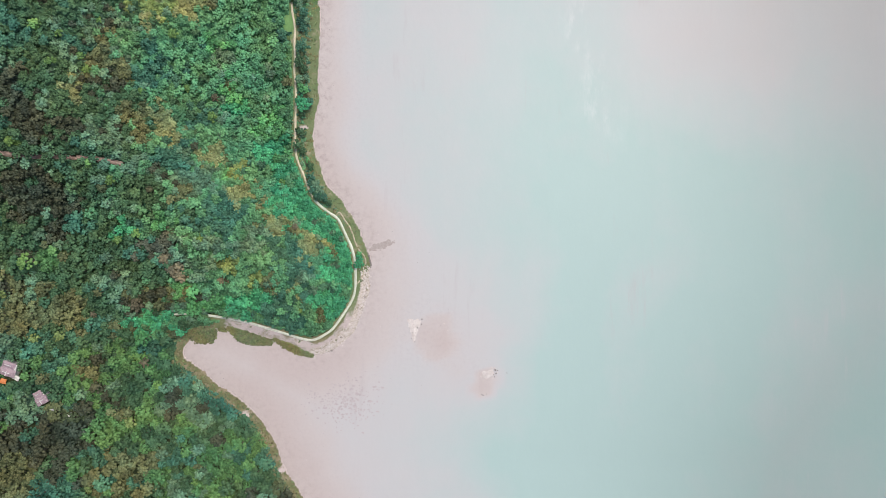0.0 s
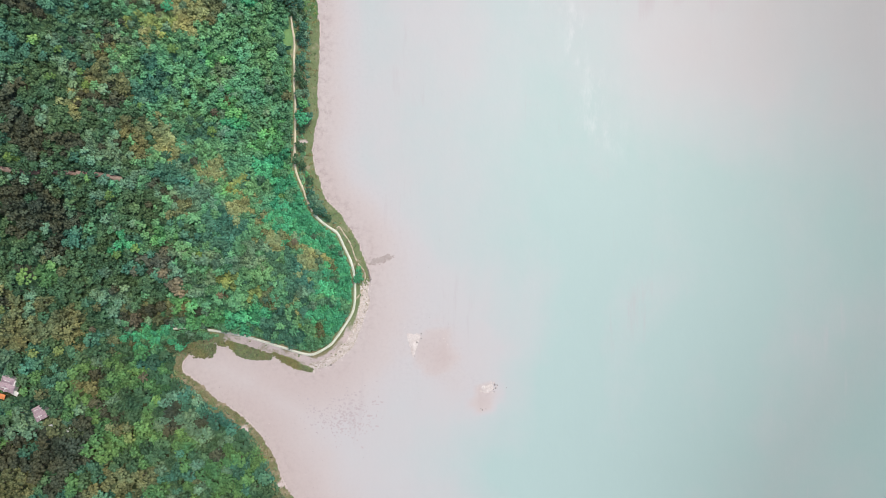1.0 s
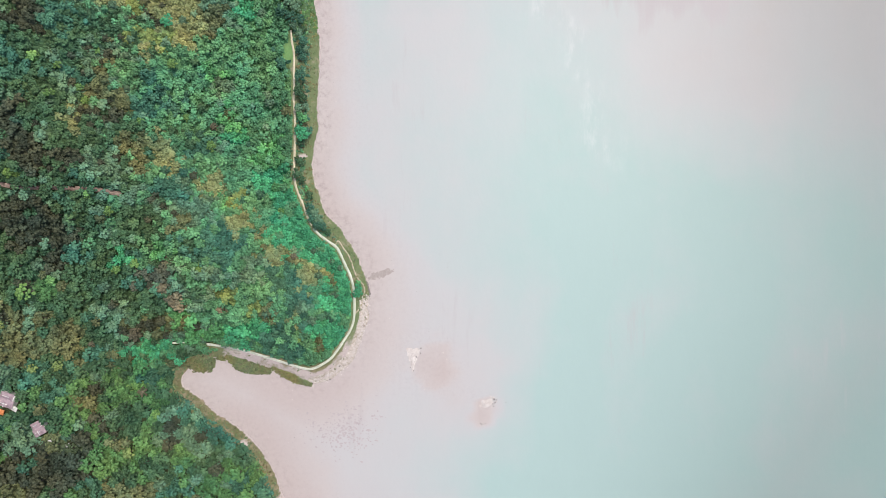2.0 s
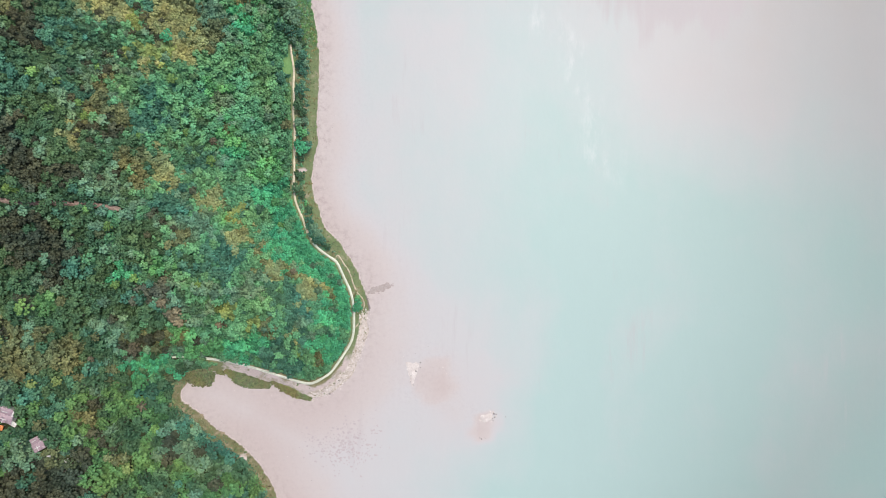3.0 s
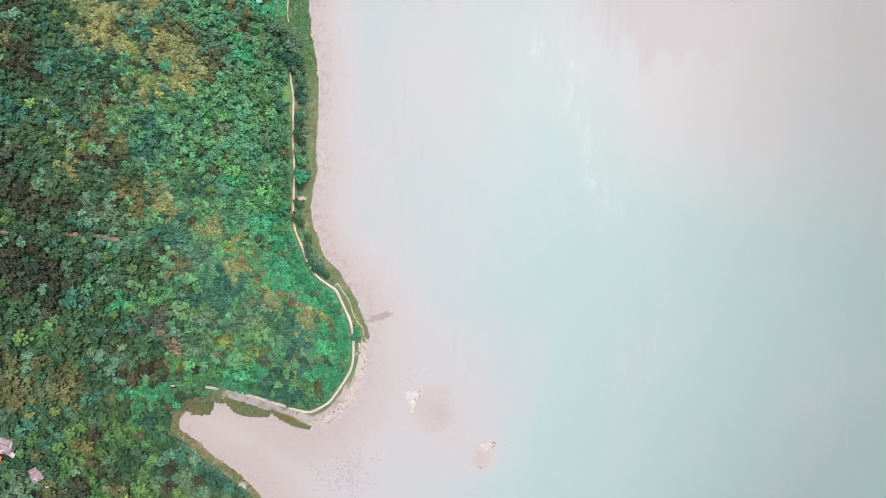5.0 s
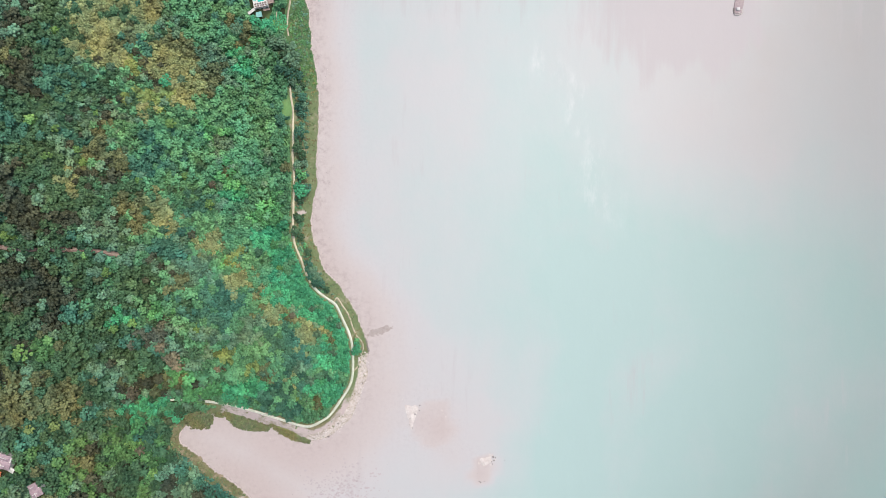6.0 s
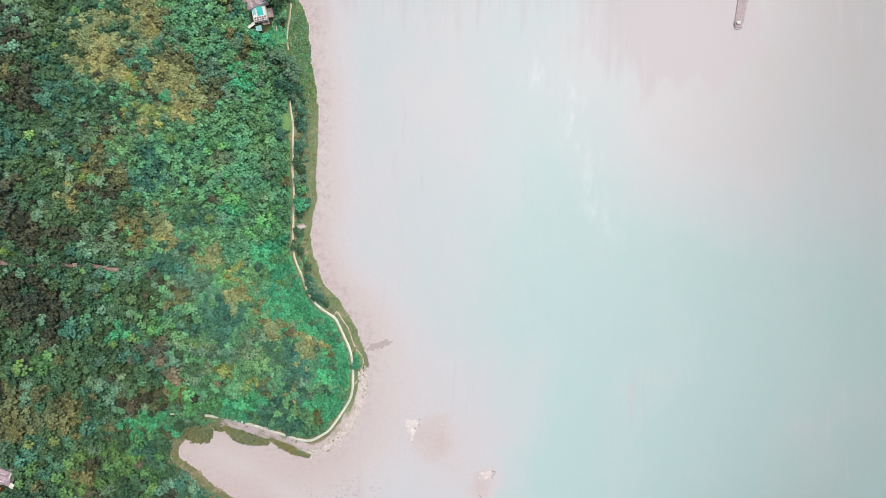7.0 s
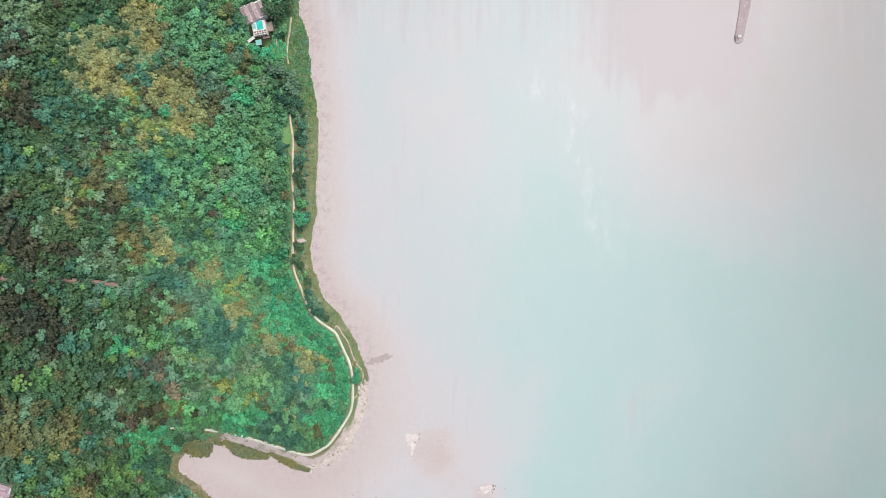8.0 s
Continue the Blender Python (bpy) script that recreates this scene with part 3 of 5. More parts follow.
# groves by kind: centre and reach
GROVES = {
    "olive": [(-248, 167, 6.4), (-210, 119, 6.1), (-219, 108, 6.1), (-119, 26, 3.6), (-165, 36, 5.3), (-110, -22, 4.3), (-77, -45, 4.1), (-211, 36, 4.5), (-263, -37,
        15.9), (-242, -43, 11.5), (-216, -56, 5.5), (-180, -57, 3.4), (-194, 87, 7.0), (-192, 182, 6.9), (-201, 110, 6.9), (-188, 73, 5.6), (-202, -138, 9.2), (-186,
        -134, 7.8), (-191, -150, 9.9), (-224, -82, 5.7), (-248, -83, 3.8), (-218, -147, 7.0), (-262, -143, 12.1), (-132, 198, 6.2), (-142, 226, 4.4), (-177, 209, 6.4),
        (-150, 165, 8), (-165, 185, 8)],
    # Brown groves, with extra ones far west to carry the lens falloff.
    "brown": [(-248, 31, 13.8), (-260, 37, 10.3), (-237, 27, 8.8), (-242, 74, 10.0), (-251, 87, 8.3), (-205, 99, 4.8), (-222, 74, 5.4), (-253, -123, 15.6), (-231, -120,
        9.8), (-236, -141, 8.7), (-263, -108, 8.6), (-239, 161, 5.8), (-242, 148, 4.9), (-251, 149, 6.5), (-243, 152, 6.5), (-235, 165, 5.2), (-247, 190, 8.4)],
    "teal": [(-228, 153, 7.2), (-225, 148, 4.6), (-185, 180, 4.8), (-219, 121, 4.7), (-250, 124, 8.2), (-165, 71, 5.0), (-173, 58, 8.9), (-102, 1, 7.9), (-97, -8, 7.9),
        (-138, 16, 9.9), (-145, 26, 7.1), (-132, 22, 7.1), (-104, -44, 11.2), (-117, -40, 7.5), (-236, 16, 8.9), (-156, 89, 8.0), (-189, 108, 7.0), (-173, -140, 6.4),
        (-168, -130, 5.4), (-166, -94, 5.2), (-153, -98, 6.7), (-140, -107, 5.2), (-124, -132, 4.5), (-117, -140, 3.4), (-173, -85, 5.2), (-249, -112, 4.8)],
    "green": [(-230, 166, 4.9), (-204, 152, 5.7), (-238, 102, 9.3), (-227, 1, 10.7), (-189, 34, 10.6), (-214, 58, 8.5), (-247, -21, 7.2), (-196, -18, 8.1), (-247, -137,
        6.3), (-151, -119, 8.1), (-199, -91, 8.0), (-236, -89, 7.0), (-178, -119, 7.1), (-119, -154, 5.2), (-114, 230, 6.0), (-228, 207, 9.3), (-196, 200, 4.8)],
    "bright": [(-164, 124, 14.4), (-129, 157, 13.0), (-175, 99, 9.3), (-164, 219, 12.6), (-152, 193, 8.6), (-142, 210, 6.6), (-128, 125, 18), (-150, 112, 14), (-135, 145,
        12), (-118, 140, 14), (-110, 100, 14), (-150, 150, 12), (-120, 170, 12), (-158, 75, 8), (-118, 45, 10), (-140, -25, 12), (-155, -30, 10), (-191, 160, 4.8), (-196,
        127, 7.6)],
    "tan": [(-210, 179, 10.0), (-205, 170, 8.0), (-172, 180, 8.5), (-185, 141, 4.2), (-160, 160, 7.9), (-166, 173, 5.7), (-225, 99, 5.0), (-224, 88, 4.7), (-174, 73,
        7.1), (-182, 87, 4.6), (-147, 60, 7.3), (-129, 37, 8.0), (-108, 15, 6.5), (-88, 2, 8.0), (-82, -4, 5.1), (-95, -28, 3.6), (-203, -103, 3.9), (-204, 191, 12.2),
        (-210, 199, 8.1), (-188, 220, 10.5), (-186, 195, 12), (-178, 168, 8), (-160, 150, 7), (-196, 180, 10)],
    "yellow": [(-189, 168, 4.8), (-184, 145, 6.9), (-176, 151, 4.2), (-137, 52, 4.4), (-137, -12, 4.7), (-120, -21, 5.4)],
    "emerald": [(-136, 93, 7.4), (-118, 68, 9.7), (-106, 53, 8.2), (-101, 29, 12.5), (-92, 35, 9.3), (-86, 20, 9.3), (-75, 10, 9.0), (-66, -15, 11.2), (-74, -39, 11.2),
        (-65, -1, 7.5), (-115, -29, 5.1), (-186, -48, 4.8), (-205, 12, 5.4), (-202, -51, 6.3), (-184, -48, 4.8), (-132, -37, 8.2), (-115, 205, 5.2),
        (-133, 178, 7.3)],
    "fresh": [(-149, 132, 5.1), (-141, 102, 6.6), (-142, 51, 2.9), (-116, 79, 8.2), (-112, 85, 6.7), (-105, 64, 5.2), (-180, 16, 5.0), (-147, -35, 5.6), (-171, -27, 5.9),
        (-162, -37, 7.5)],
    "lime": [(-216, 109, 4.1), (-195, 9, 3.2), (-186, -94, 3.7), (-196, -110, 4.6)],
    "greygreen": [(-143, 125, 5.9), (-115, 115, 4.5), (-122, 5, 8.5), (-131, 1, 4.9), (-89, -20, 6.4), (-172, -2, 7.9), (-208, 71, 8.2), (-198, 51, 8.7), (-157, 45, 7.9),
        (-210, -21, 8.1), (-145, 1, 6.4), (-160, -17, 6.5), (-128, 178, 8.1), (-145, 183, 7.3), (-251, -104, 4.5), (-166, -153, 8.7), (-245, 209, 9.9), (-171, 199, 5.0)],
    "rust": [(-175, -12, 3.6), (-140, -23, 2.6), (-167, -14, 3.6)],
    "spring": [(-251, -5, 5.0), (-188, -84, 4.1), (-185, -107, 3.6), (-211, -114, 9.9), (-164, -120, 5.1), (-130, -146, 4.5), (-159, -131, 6.5), (-216, -97, 3.9), (-143, -149, 8.1),
        (-137, -128, 6.0), (-175, -130, 14), (-150, -135, 12), (-230, -92, 8), (-205, -80, 10)],
    "dusk": [(-181, 1, 7.9), (-190, -1, 7.2), (-177, 5, 5.0)],
}
SHORE_TREES = [(-95.5, 161.4, 3.0, "greygreen"), (-92.9, 156.6, 3.0, "teal"), (-95.1, 150.9, 3.0, "teal"), (-91.7, 150.9, 2.6, "greygreen"), (-93.5, 146.4, 2.6, "teal"),
               (-94.5, 133.3, 4.2, "teal"), (-95.2, 123.5, 3.8, "green"), (-92.5, 118.6, 3.0, "green"), (-95.9, 112.2, 3.0, "greygreen"), (-91.7, 113.4, 2.6,
               "greygreen"), (-92.4, 105.1, 3.4, "fresh"), (-95.1, 107.7, 2.6, "fresh"), (-92.3, 94.6, 4.9, "emerald"), (-89.0, 96.9, 3.4, "teal"), (-95.0, 98.0, 3.4,
               "emerald"), (-93.8, 89.3, 2.6, "green"), (-93.7, 77.0, 3.0, "green"), (-96.3, 78.4, 2.3, "green"), (-96.6, 68.7, 3.4, "green"), (-93.2, 64.9, 2.6,
               "green"), (-88.2, 54.8, 2.6, "green"), (-90.5, 59.3, 1.9, "fresh"), (-87.8, 47.0, 3.0, "teal"), (-84.7, 42.9, 3.4, "greygreen"), (-81.7, 38.4, 3.4,
               "greygreen"), (-79.0, 33.9, 3.0, "teal"), (-76.0, 30.5, 2.6, "green"), (-83.2, 34.6, 3.0, "teal"), (-86.2, 39.1, 3.0, "teal"), (-88.5, 43.6, 2.3, "teal"),
               (-55.4, -6.5, 2.6, "emerald"), (-56.9, -10.6, 2.6, "emerald"), (-54.7, -10.2, 2.3, "emerald"), (-56.2, -3.5, 1.9, "fresh"), (-112.7, 192.1, 4.2,
               "greygreen"), (-107.1, 192.5, 4.2, "greygreen"), (-99.5, 188.4, 4.2, "greygreen"), (-101.7, 181.7, 3.8, "greygreen"), (-106.9, 175.2, 4.5, "teal"),
               (-100.9, 171.9, 4.2, "teal"), (-97.6, 177.9, 3.4, "greygreen"), (-105.1, 183.9, 3.4, "green"), (-99.0, 166.3, 3.0, "greygreen"), (-95.2, 171.2, 3.0,
               "teal"), (-96.5, 184.0, 3.0, "greygreen"), (-93.3, 164.5, 2.3, "green")]
CLEARED = [(-121, 220, 9.5), (-126, 231, 9.5), (-119, 229, 8), (-120, 212, 6.5), (-108, 212, 6), (-267, -75, 8.0), (-270, -82.5, 5), (-263.5, -81, 4.5), (-248.2, -92.8, 7.4), (-126.5, 212, 3.6), (-242, -101.4, 4.2), (-233, -104.6, 4.2), (-104.6, 154, 4.6), (-104.6, 148, 4.6), (-103.4, 141, 3.6), (-110, 207, 6)]


SINGLE_TREES = [(-170, 134, 3.2, "lime"), (-208, 137, 2.0, "lime"), (-227, 126, 2.7, "lime"), (-218, 115, 2.4, "lime"), (-232, 110, 3.0, "lime"), (-165, 103, 2.5,
                "lime"), (-150, 85, 3.3, "lime"), (-149, 98, 2.6, "rust"), (-205, 41, 3.1, "lime"), (-195, 9, 2.9, "lime"), (-207, 5, 2.9, "lime"), (-259, -9, 5.7,
                "lime"), (-254, -57, 3.2, "yellow"), (-274, -29, 3.2, "yellow"), (-242, -56, 3.2, "yellow"), (-221, -29, 3.3, "olive"), (-199, -37, 4.4, "rust"), (-194,
                -59, 5.6, "fresh"), (-171, 159, 4.2, "emerald"), (-96, 14, 2.2, "rust"), (-83, -27, 2.9, "greygreen"), (-138, 133, 2.9, "fresh"), (-148, 132, 3.3,
                "fresh"), (-225, -43, 2.2, "rust"), (-115, 115, 3.4, "greygreen"), (-177, 14, 3.2, "fresh"), (-147, -34, 4.5, "fresh"), (-169, -109, 3.3, "lime"), (-159,
                -150, 2.5, "lime"), (-220, -150, 2.8, "yellow"), (-217, -98, 3.2, "lime"), (-208, -103, 3.2, "tan"), (-199, -104, 3.2, "tan"), (-251, -104, 4.2,
                "greygreen"), (-185, -107, 3.2, "lime"), (-196, -110, 3.6, "yellow"), (-195, -75, 3.3, "rust"), (-122, 190, 4.1, "fresh"), (-108, 228, 5.2, "green"),
                (-114, 231, 4.9, "green"), (-102, 235, 3.8, "green"), (-133, 197, 4.0, "greygreen"), (-129, 193, 3.3, "olive"), (-143, 226, 3.3, "yellow")]
YARDS, CLEARED = CLEARED, CLEARED + [(x, y, r + 1.5) for x, y, r, _ in SINGLE_TREES]


GROVE_KINDS = [k for k, v in GROVES.items() for _ in v]
GROVE_RINGS = np.array([g for v in GROVES.values() for g in v], float)


def kind_of(x, y, rng):
    """The kind of tree that grows at a place: the smallest grove round it, else a mixture."""
    wx, wy = x + rng.normal() * 2.2, y + rng.normal() * 2.2
    dx, dy = wx - GROVE_RINGS[:, 0], wy - GROVE_RINGS[:, 1]
    reach = GROVE_RINGS[:, 2] * (1.12 + 0.22 * np.sin(3 * np.arctan2(dy, dx) + GROVE_RINGS[:, 0]))
    inside = np.flatnonzero(dx * dx + dy * dy < reach * reach)
    if len(inside) and rng.rand() < 0.87:
        return GROVE_KINDS[inside[np.argmin(GROVE_RINGS[inside, 2])]]
    # Darker kinds towards the west put the lens falloff into the trees.
    west = step(-x, 130, 230) if y > -60 else 1.0
    u = 0.5 + 0.30 * float(waves(x, y, 51, 85.0, 3)) + rng.normal() * 0.12
    if rng.rand() < 0.012:
        return "lime"
    if u < 0.2:
        return "teal"
    if u < 0.6:
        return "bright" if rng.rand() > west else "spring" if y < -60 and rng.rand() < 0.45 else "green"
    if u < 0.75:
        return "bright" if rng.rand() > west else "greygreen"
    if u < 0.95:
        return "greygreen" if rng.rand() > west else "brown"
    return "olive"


def crown_size(x, y):
    """Usual crown radius: scrubby on the northern slope and the point, large in the south and west."""
    fine = bell(x, y, -208, 165, 62) + 0.85 * bell(x, y, -90, 0, 42) + bell(x, y, -150, 52, 30) + 0.5 * bell(x, y, -230, 80, 50) + bell(x, y, -202, -51, 9) + bell(x, y, -185, -48, 7)
    return 3.3 + 0.6 * step(-y, 45, 95) + 0.35 * step(-x, 190, 240) - 1.4 * np.minimum(fine, 1.0)


def forest_places():
    """Trees at uneven places, none nearer to another than its crown allows."""
    rng = np.random.RandomState(11)
    c = np.column_stack([rng.uniform(-345, -50, 90000), rng.uniform(-215, 292, 90000)])
    d = inland(c[:, 0], c[:, 1])
    way, stretch = near(c[:, 0], c[:, 1], WALKWAY)
    at = inland(WALKWAY[:, 0], WALKWAY[:, 1])[stretch]
    seaward = (way < 22) & (d < at + 1.2) & ((c[:, 1] > -75) | (c[:, 0] > -90)) & (c[:, 0] > -150)
    track, _ = near(c[:, 0], c[:, 1], TRACK)
    ok = (d > 6.0) & ((way > 2.7) | ((c[:, 1] > 166) & (c[:, 1] < 196)) | ((c[:, 0] < -158) & (c[:, 0] > -167)) | ((c[:, 0] <= -167) & (way > 1.7))) & ~seaward & ((track > 2.2) | ((c[:, 0] > -256) & (c[:, 0] < -229)) | (rng.rand(len(c)) < 0.1))
    for cx, cy, r in CLEARED:
        ok &= np.hypot(c[:, 0] - cx, c[:, 1] - cy) > r
    size = crown_size(c[:, 0], c[:, 1]) * np.clip(rng.normal(1, 0.2, len(c)), 0.62, 1.5)
    size = np.where(rng.rand(len(c)) < 0.012, size * 1.5, size)
    loose = 1.16 + 0.2 * np.maximum(step(-c[:, 1], 45, 95), step(-c[:, 0], 190, 240))
    cells, chosen = {}, []
    for i in np.flatnonzero(ok):
        x, y = c[i]
        gap = size[i] * loose[i]
        a, b = int(x // 2.5), int(y // 2.5)
        reach = int(gap // 2.5) + 1
        if any((c[k, 0] - x) ** 2 + (c[k, 1] - y) ** 2 < (0.5 * (gap + size[k] * loose[k])) ** 2
               for p in range(a - reach, a + reach + 1) for q in range(b - reach, b + reach + 1) for k in cells.get((p, q), ())):
            continue
        cells.setdefault((a, b), []).append(i)
        chosen.append(i)
    return c[chosen], way[chosen], size[chosen], rng


def trunk_mesh():
    bm = bmesh.new()
    def limb(a, b, r0, r1):
        a, b = Vector(a), Vector(b)
        m = Matrix.Translation((a + b) / 2) @ (b - a).to_track_quat("Z", "Y").to_matrix().to_4x4()
        bmesh.ops.create_cone(bm, cap_ends=True, segments=6, radius1=r0, radius2=r1, depth=(b - a).length, matrix=m)
    limb((0, 0, -1.95), (0.03, 0.02, 0.25), 0.08, 0.05)
    for k in range(4):
        a = k * 1.57 + 0.4
        limb((0.02, 0.01, -0.15), (0.5 * math.cos(a), 0.5 * math.sin(a), 0.2), 0.04, 0.018)
    me = bpy.data.meshes.new("trunk")
    bm.to_mesh(me)
    bm.free()
    me.materials.append(BARK)
    return me


TRUNK = trunk_mesh()
CROWN_MESHES = {}
TREE_WORDS = {
    "green": "leafy mid-green broadleaf tree", "emerald": "dense emerald-green broadleaf tree", "bright": "leafy bright-green broadleaf tree", "spring": "yellowish-green leafy broadleaf tree", "dusk": "greyish brown sparse broadleaf tree", "lime": "bright lime-green rounded broadleaf tree", "teal": "dark blue-green broadleaf tree", "fresh": "fresh-green leafy broadleaf tree",
    "greygreen": "dull grey-green broadleaf tree", "olive": "olive-tinged broadleaf tree", "brown": "brownish half-bare broadleaf tree", "tan": "dry tan-leaved low tree",
    "yellow": "yellowing low broadleaf tree", "rust": "rusty brown half-bare tree",
}


def place_tree(x, y, r, kind, rng, beside, group, taller=0.0):
    """One tree of its own: trunk with limbs, and a crown."""
    big = 2 if r > 4.4 else 1 if r > 2.5 else 0
    shapes = (SMALL_CROWNS, CROWNS, BIG_CROWNS)[big]
    k = rng.randint(len(shapes))
    if (big, k) not in CROWN_MESHES:
        CROWN_MESHES[big, k] = flat_mesh("crown", *shapes[k], [LEAVES["green"]], smooth=True)
    m = Matrix.Translation((x, y, ground_z(x, y) + (1.45 + taller) * r)) @ Matrix.Rotation(rng.rand() * 6.283, 4, "Z") @ Matrix.Diagonal((r, r, r * rng.uniform(0.85, 1.1), 1))
    tree = empty("tree", m, TREE_WORDS[kind] + " " + beside, "tree", group)
    link("trunk", TRUNK, tree)
    crown = link("crown", CROWN_MESHES[big, k], tree)
    crown.material_slots[0].link = "OBJECT"
    crown.material_slots[0].material = LEAVES[kind]


def grow_forest():
    p, way, size, rng = forest_places()
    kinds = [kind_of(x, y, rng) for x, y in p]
    own = set(np.argsort(way + 1000 * (p[:, 1] < -62))[:255])
    own |= {i for i, k in enumerate(kinds) if k == "lime" and size[i] > 3.0 and p[i, 0] < -110 and rng.rand() < 0.35}
    vs, fs, ms, ts, n = [], [], [], [], 0
    z = height(p[:, 0], p[:, 1])
    trunk_v = np.array([(0.07 * math.cos(a * 1.2566), 0.07 * math.sin(a * 1.2566), h) for h in (-1.6, 0.2) for a in range(5)])
    trunk_f = np.array([f for a in range(5) for f in ((a, (a + 1) % 5, 5 + (a + 1) % 5), (a, 5 + (a + 1) % 5, 5 + a))])
    for i, (x, y) in enumerate(p):
        r, kind = size[i], kinds[i]
        if kind in ("tan", "yellow"):
            r *= 0.9
        if i in own:
            place_tree(x, y, r, kind, rng, "beside the shore path" if way[i] < 25 else "standing out of the forest canopy", "trees near the shore path" if way[i] < 25 else "pale trees in the forest")
            continue
        shapes = BIG_CROWNS if r > 4.4 else CROWNS if r > 2.5 else SMALL_CROWNS
        v, f = shapes[rng.randint(len(shapes))]
        a, tall = rng.rand() * 6.283, rng.uniform(0.85, 1.2)
        spin = np.array([[math.cos(a), math.sin(a), 0], [-math.sin(a), math.cos(a), 0], [0, 0, tall]])
        lift = z[i] + (1.45 if kind not in ("tan", "yellow") else 1.0) * r + rng.uniform(-0.8, 0.9)
        tone = rng.normal() * 0.27
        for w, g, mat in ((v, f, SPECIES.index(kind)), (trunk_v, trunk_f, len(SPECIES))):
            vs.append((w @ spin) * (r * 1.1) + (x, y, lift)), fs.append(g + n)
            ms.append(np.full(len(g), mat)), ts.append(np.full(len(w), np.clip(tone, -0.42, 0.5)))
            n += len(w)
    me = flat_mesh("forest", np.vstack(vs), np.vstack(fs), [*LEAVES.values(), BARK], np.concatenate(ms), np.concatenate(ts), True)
    tagged(new("forest", me), "dense mixed broadleaf forest in greens, olive and brown", "forest", kind="stuff")
    for x, y, r, kind in SINGLE_TREES:
        place_tree(x, y, 1.15 * r, kind, rng, "standing out of the forest canopy", "single trees in the forest", 0.35)
    for x, y, r, kind in SHORE_TREES:
        place_tree(x, y, 1.12 * r, kind, rng, "between the shore path and the beach", "trees on the beach edge")
    return p, size, kinds


def free_ground(x, y):
    """Where the forest floor is overgrown: not on the beach, the paths or round the houses."""
    d = inland(x, y)
    way, stretch = near(x, y, WALKWAY)
    at = inland(WALKWAY[:, 0], WALKWAY[:, 1])[stretch]
    track, _ = near(x, y, TRACK)
    seaward = (way < 22) & (d < at + 1.0) & ((y > -75) | (x > -90)) & (x > -150)
    ok = (d > 5.0) & ((way > 2.7) | ((y > 166) & (y < 196)) | ((x < -158) & (x > -167)) | ((x <= -167) & (way > 1.6))) & ~seaward & (track > 2.1)
    for cx, cy, r in YARDS:
        ok &= np.hypot(x - cx, y - cy) > r - 1.2
    return ok


def grow_understorey(p, size, kinds):
    """The leafy thicket that fills the gaps between the crowns."""
    rng = np.random.RandomState(23)
    xs, ys = np.arange(-345, -50, 1.08), np.arange(-212, 290, 1.08)
    x, y, quads = sheet(xs, ys)
    ok = free_ground(x, y)
    x, y = x + rng.uniform(-0.5, 0.5, x.shape), y + rng.uniform(-0.5, 0.5, y.shape)
    r = crown_size(x, y)
    z = height(x, y) + np.where(ok, (0.35 + 0.65 * step(inland(x, y), 5, 10)) * r * (0.18 - 0.12 * step(r, 3.3, 3.8) + 0.40 * step(3.1 - r, 0, 0.9) + (0.75 - 0.4 * step(r, 3.3, 3.8)) * rng.rand(len(x)) + 0.2 * waves(x, y, 61, 11.0, 2)), 0.02)
    quads = quads[ok[quads].any(1)]
    tree = KDTree(len(p))
    for i, (a, b) in enumerate(p):
        tree.insert((a, b, 0), i)
    tree.balance()
    swap = rng.rand(len(quads), 1) < 0.5
    leaves = np.concatenate([np.where(swap, quads[:, (0, 1, 2)], quads[:, (0, 1, 3)]), np.where(swap, quads[:, (0, 2, 3)], quads[:, (1, 2, 3)])])
    mid = np.stack([x, y], -1)[leaves].mean(1) + rng.normal(size=(len(leaves), 2)) * 0.9
    index = np.array([SPECIES.index(kinds[tree.find((a, b, 0))[1]]) for a, b in mid])
    corners = np.stack([x, y, z], -1)[leaves.ravel()]
    tone = np.repeat(rng.normal(-0.05, 0.2, len(leaves)), 3)
    me = flat_mesh("understorey", corners, np.arange(len(corners)).reshape(-1, 3), list(LEAVES.values()), index, tone)
    tagged(new("understorey", me), "leafy understorey filling the gaps below the forest crowns", "undergrowth", kind="stuff")


grow_understorey(*grow_forest())


# ---- low growth along the beach ----
SHRUBS = [crown_shape(120 + k, 3, 7, 0.6) for k in range(5)]


def clumps(places, name, mats, label, category, kind, flat=0.75):
    """Low leafy clumps joined into one mesh: rows of x, y, radius, material."""
    rng = np.random.RandomState(31)
    vs, fs, ms, ts, n = [], [], [], [], 0
    z = height(np.array([p[0] for p in places]), np.array([p[1] for p in places]))
    for (x, y, r, m), h in zip(places, z):
        v, f = SHRUBS[rng.randint(len(SHRUBS))]
        a = rng.rand() * 6.283
        spin = np.array([[math.cos(a), math.sin(a), 0], [-math.sin(a), math.cos(a), 0], [0, 0, flat]])
        vs.append((v @ spin) * r + (x, y, max(h, 0) + 0.12 * r)), fs.append(f + n)
        ms.append(np.full(len(f), m)), ts.append(np.full(len(v), rng.normal() * 0.15))
        n += len(v)
    me = flat_mesh(name, np.vstack(vs), np.vstack(fs), mats, np.concatenate(ms), np.concatenate(ts))
    return tagged(new(name, me), label, category, kind=kind)


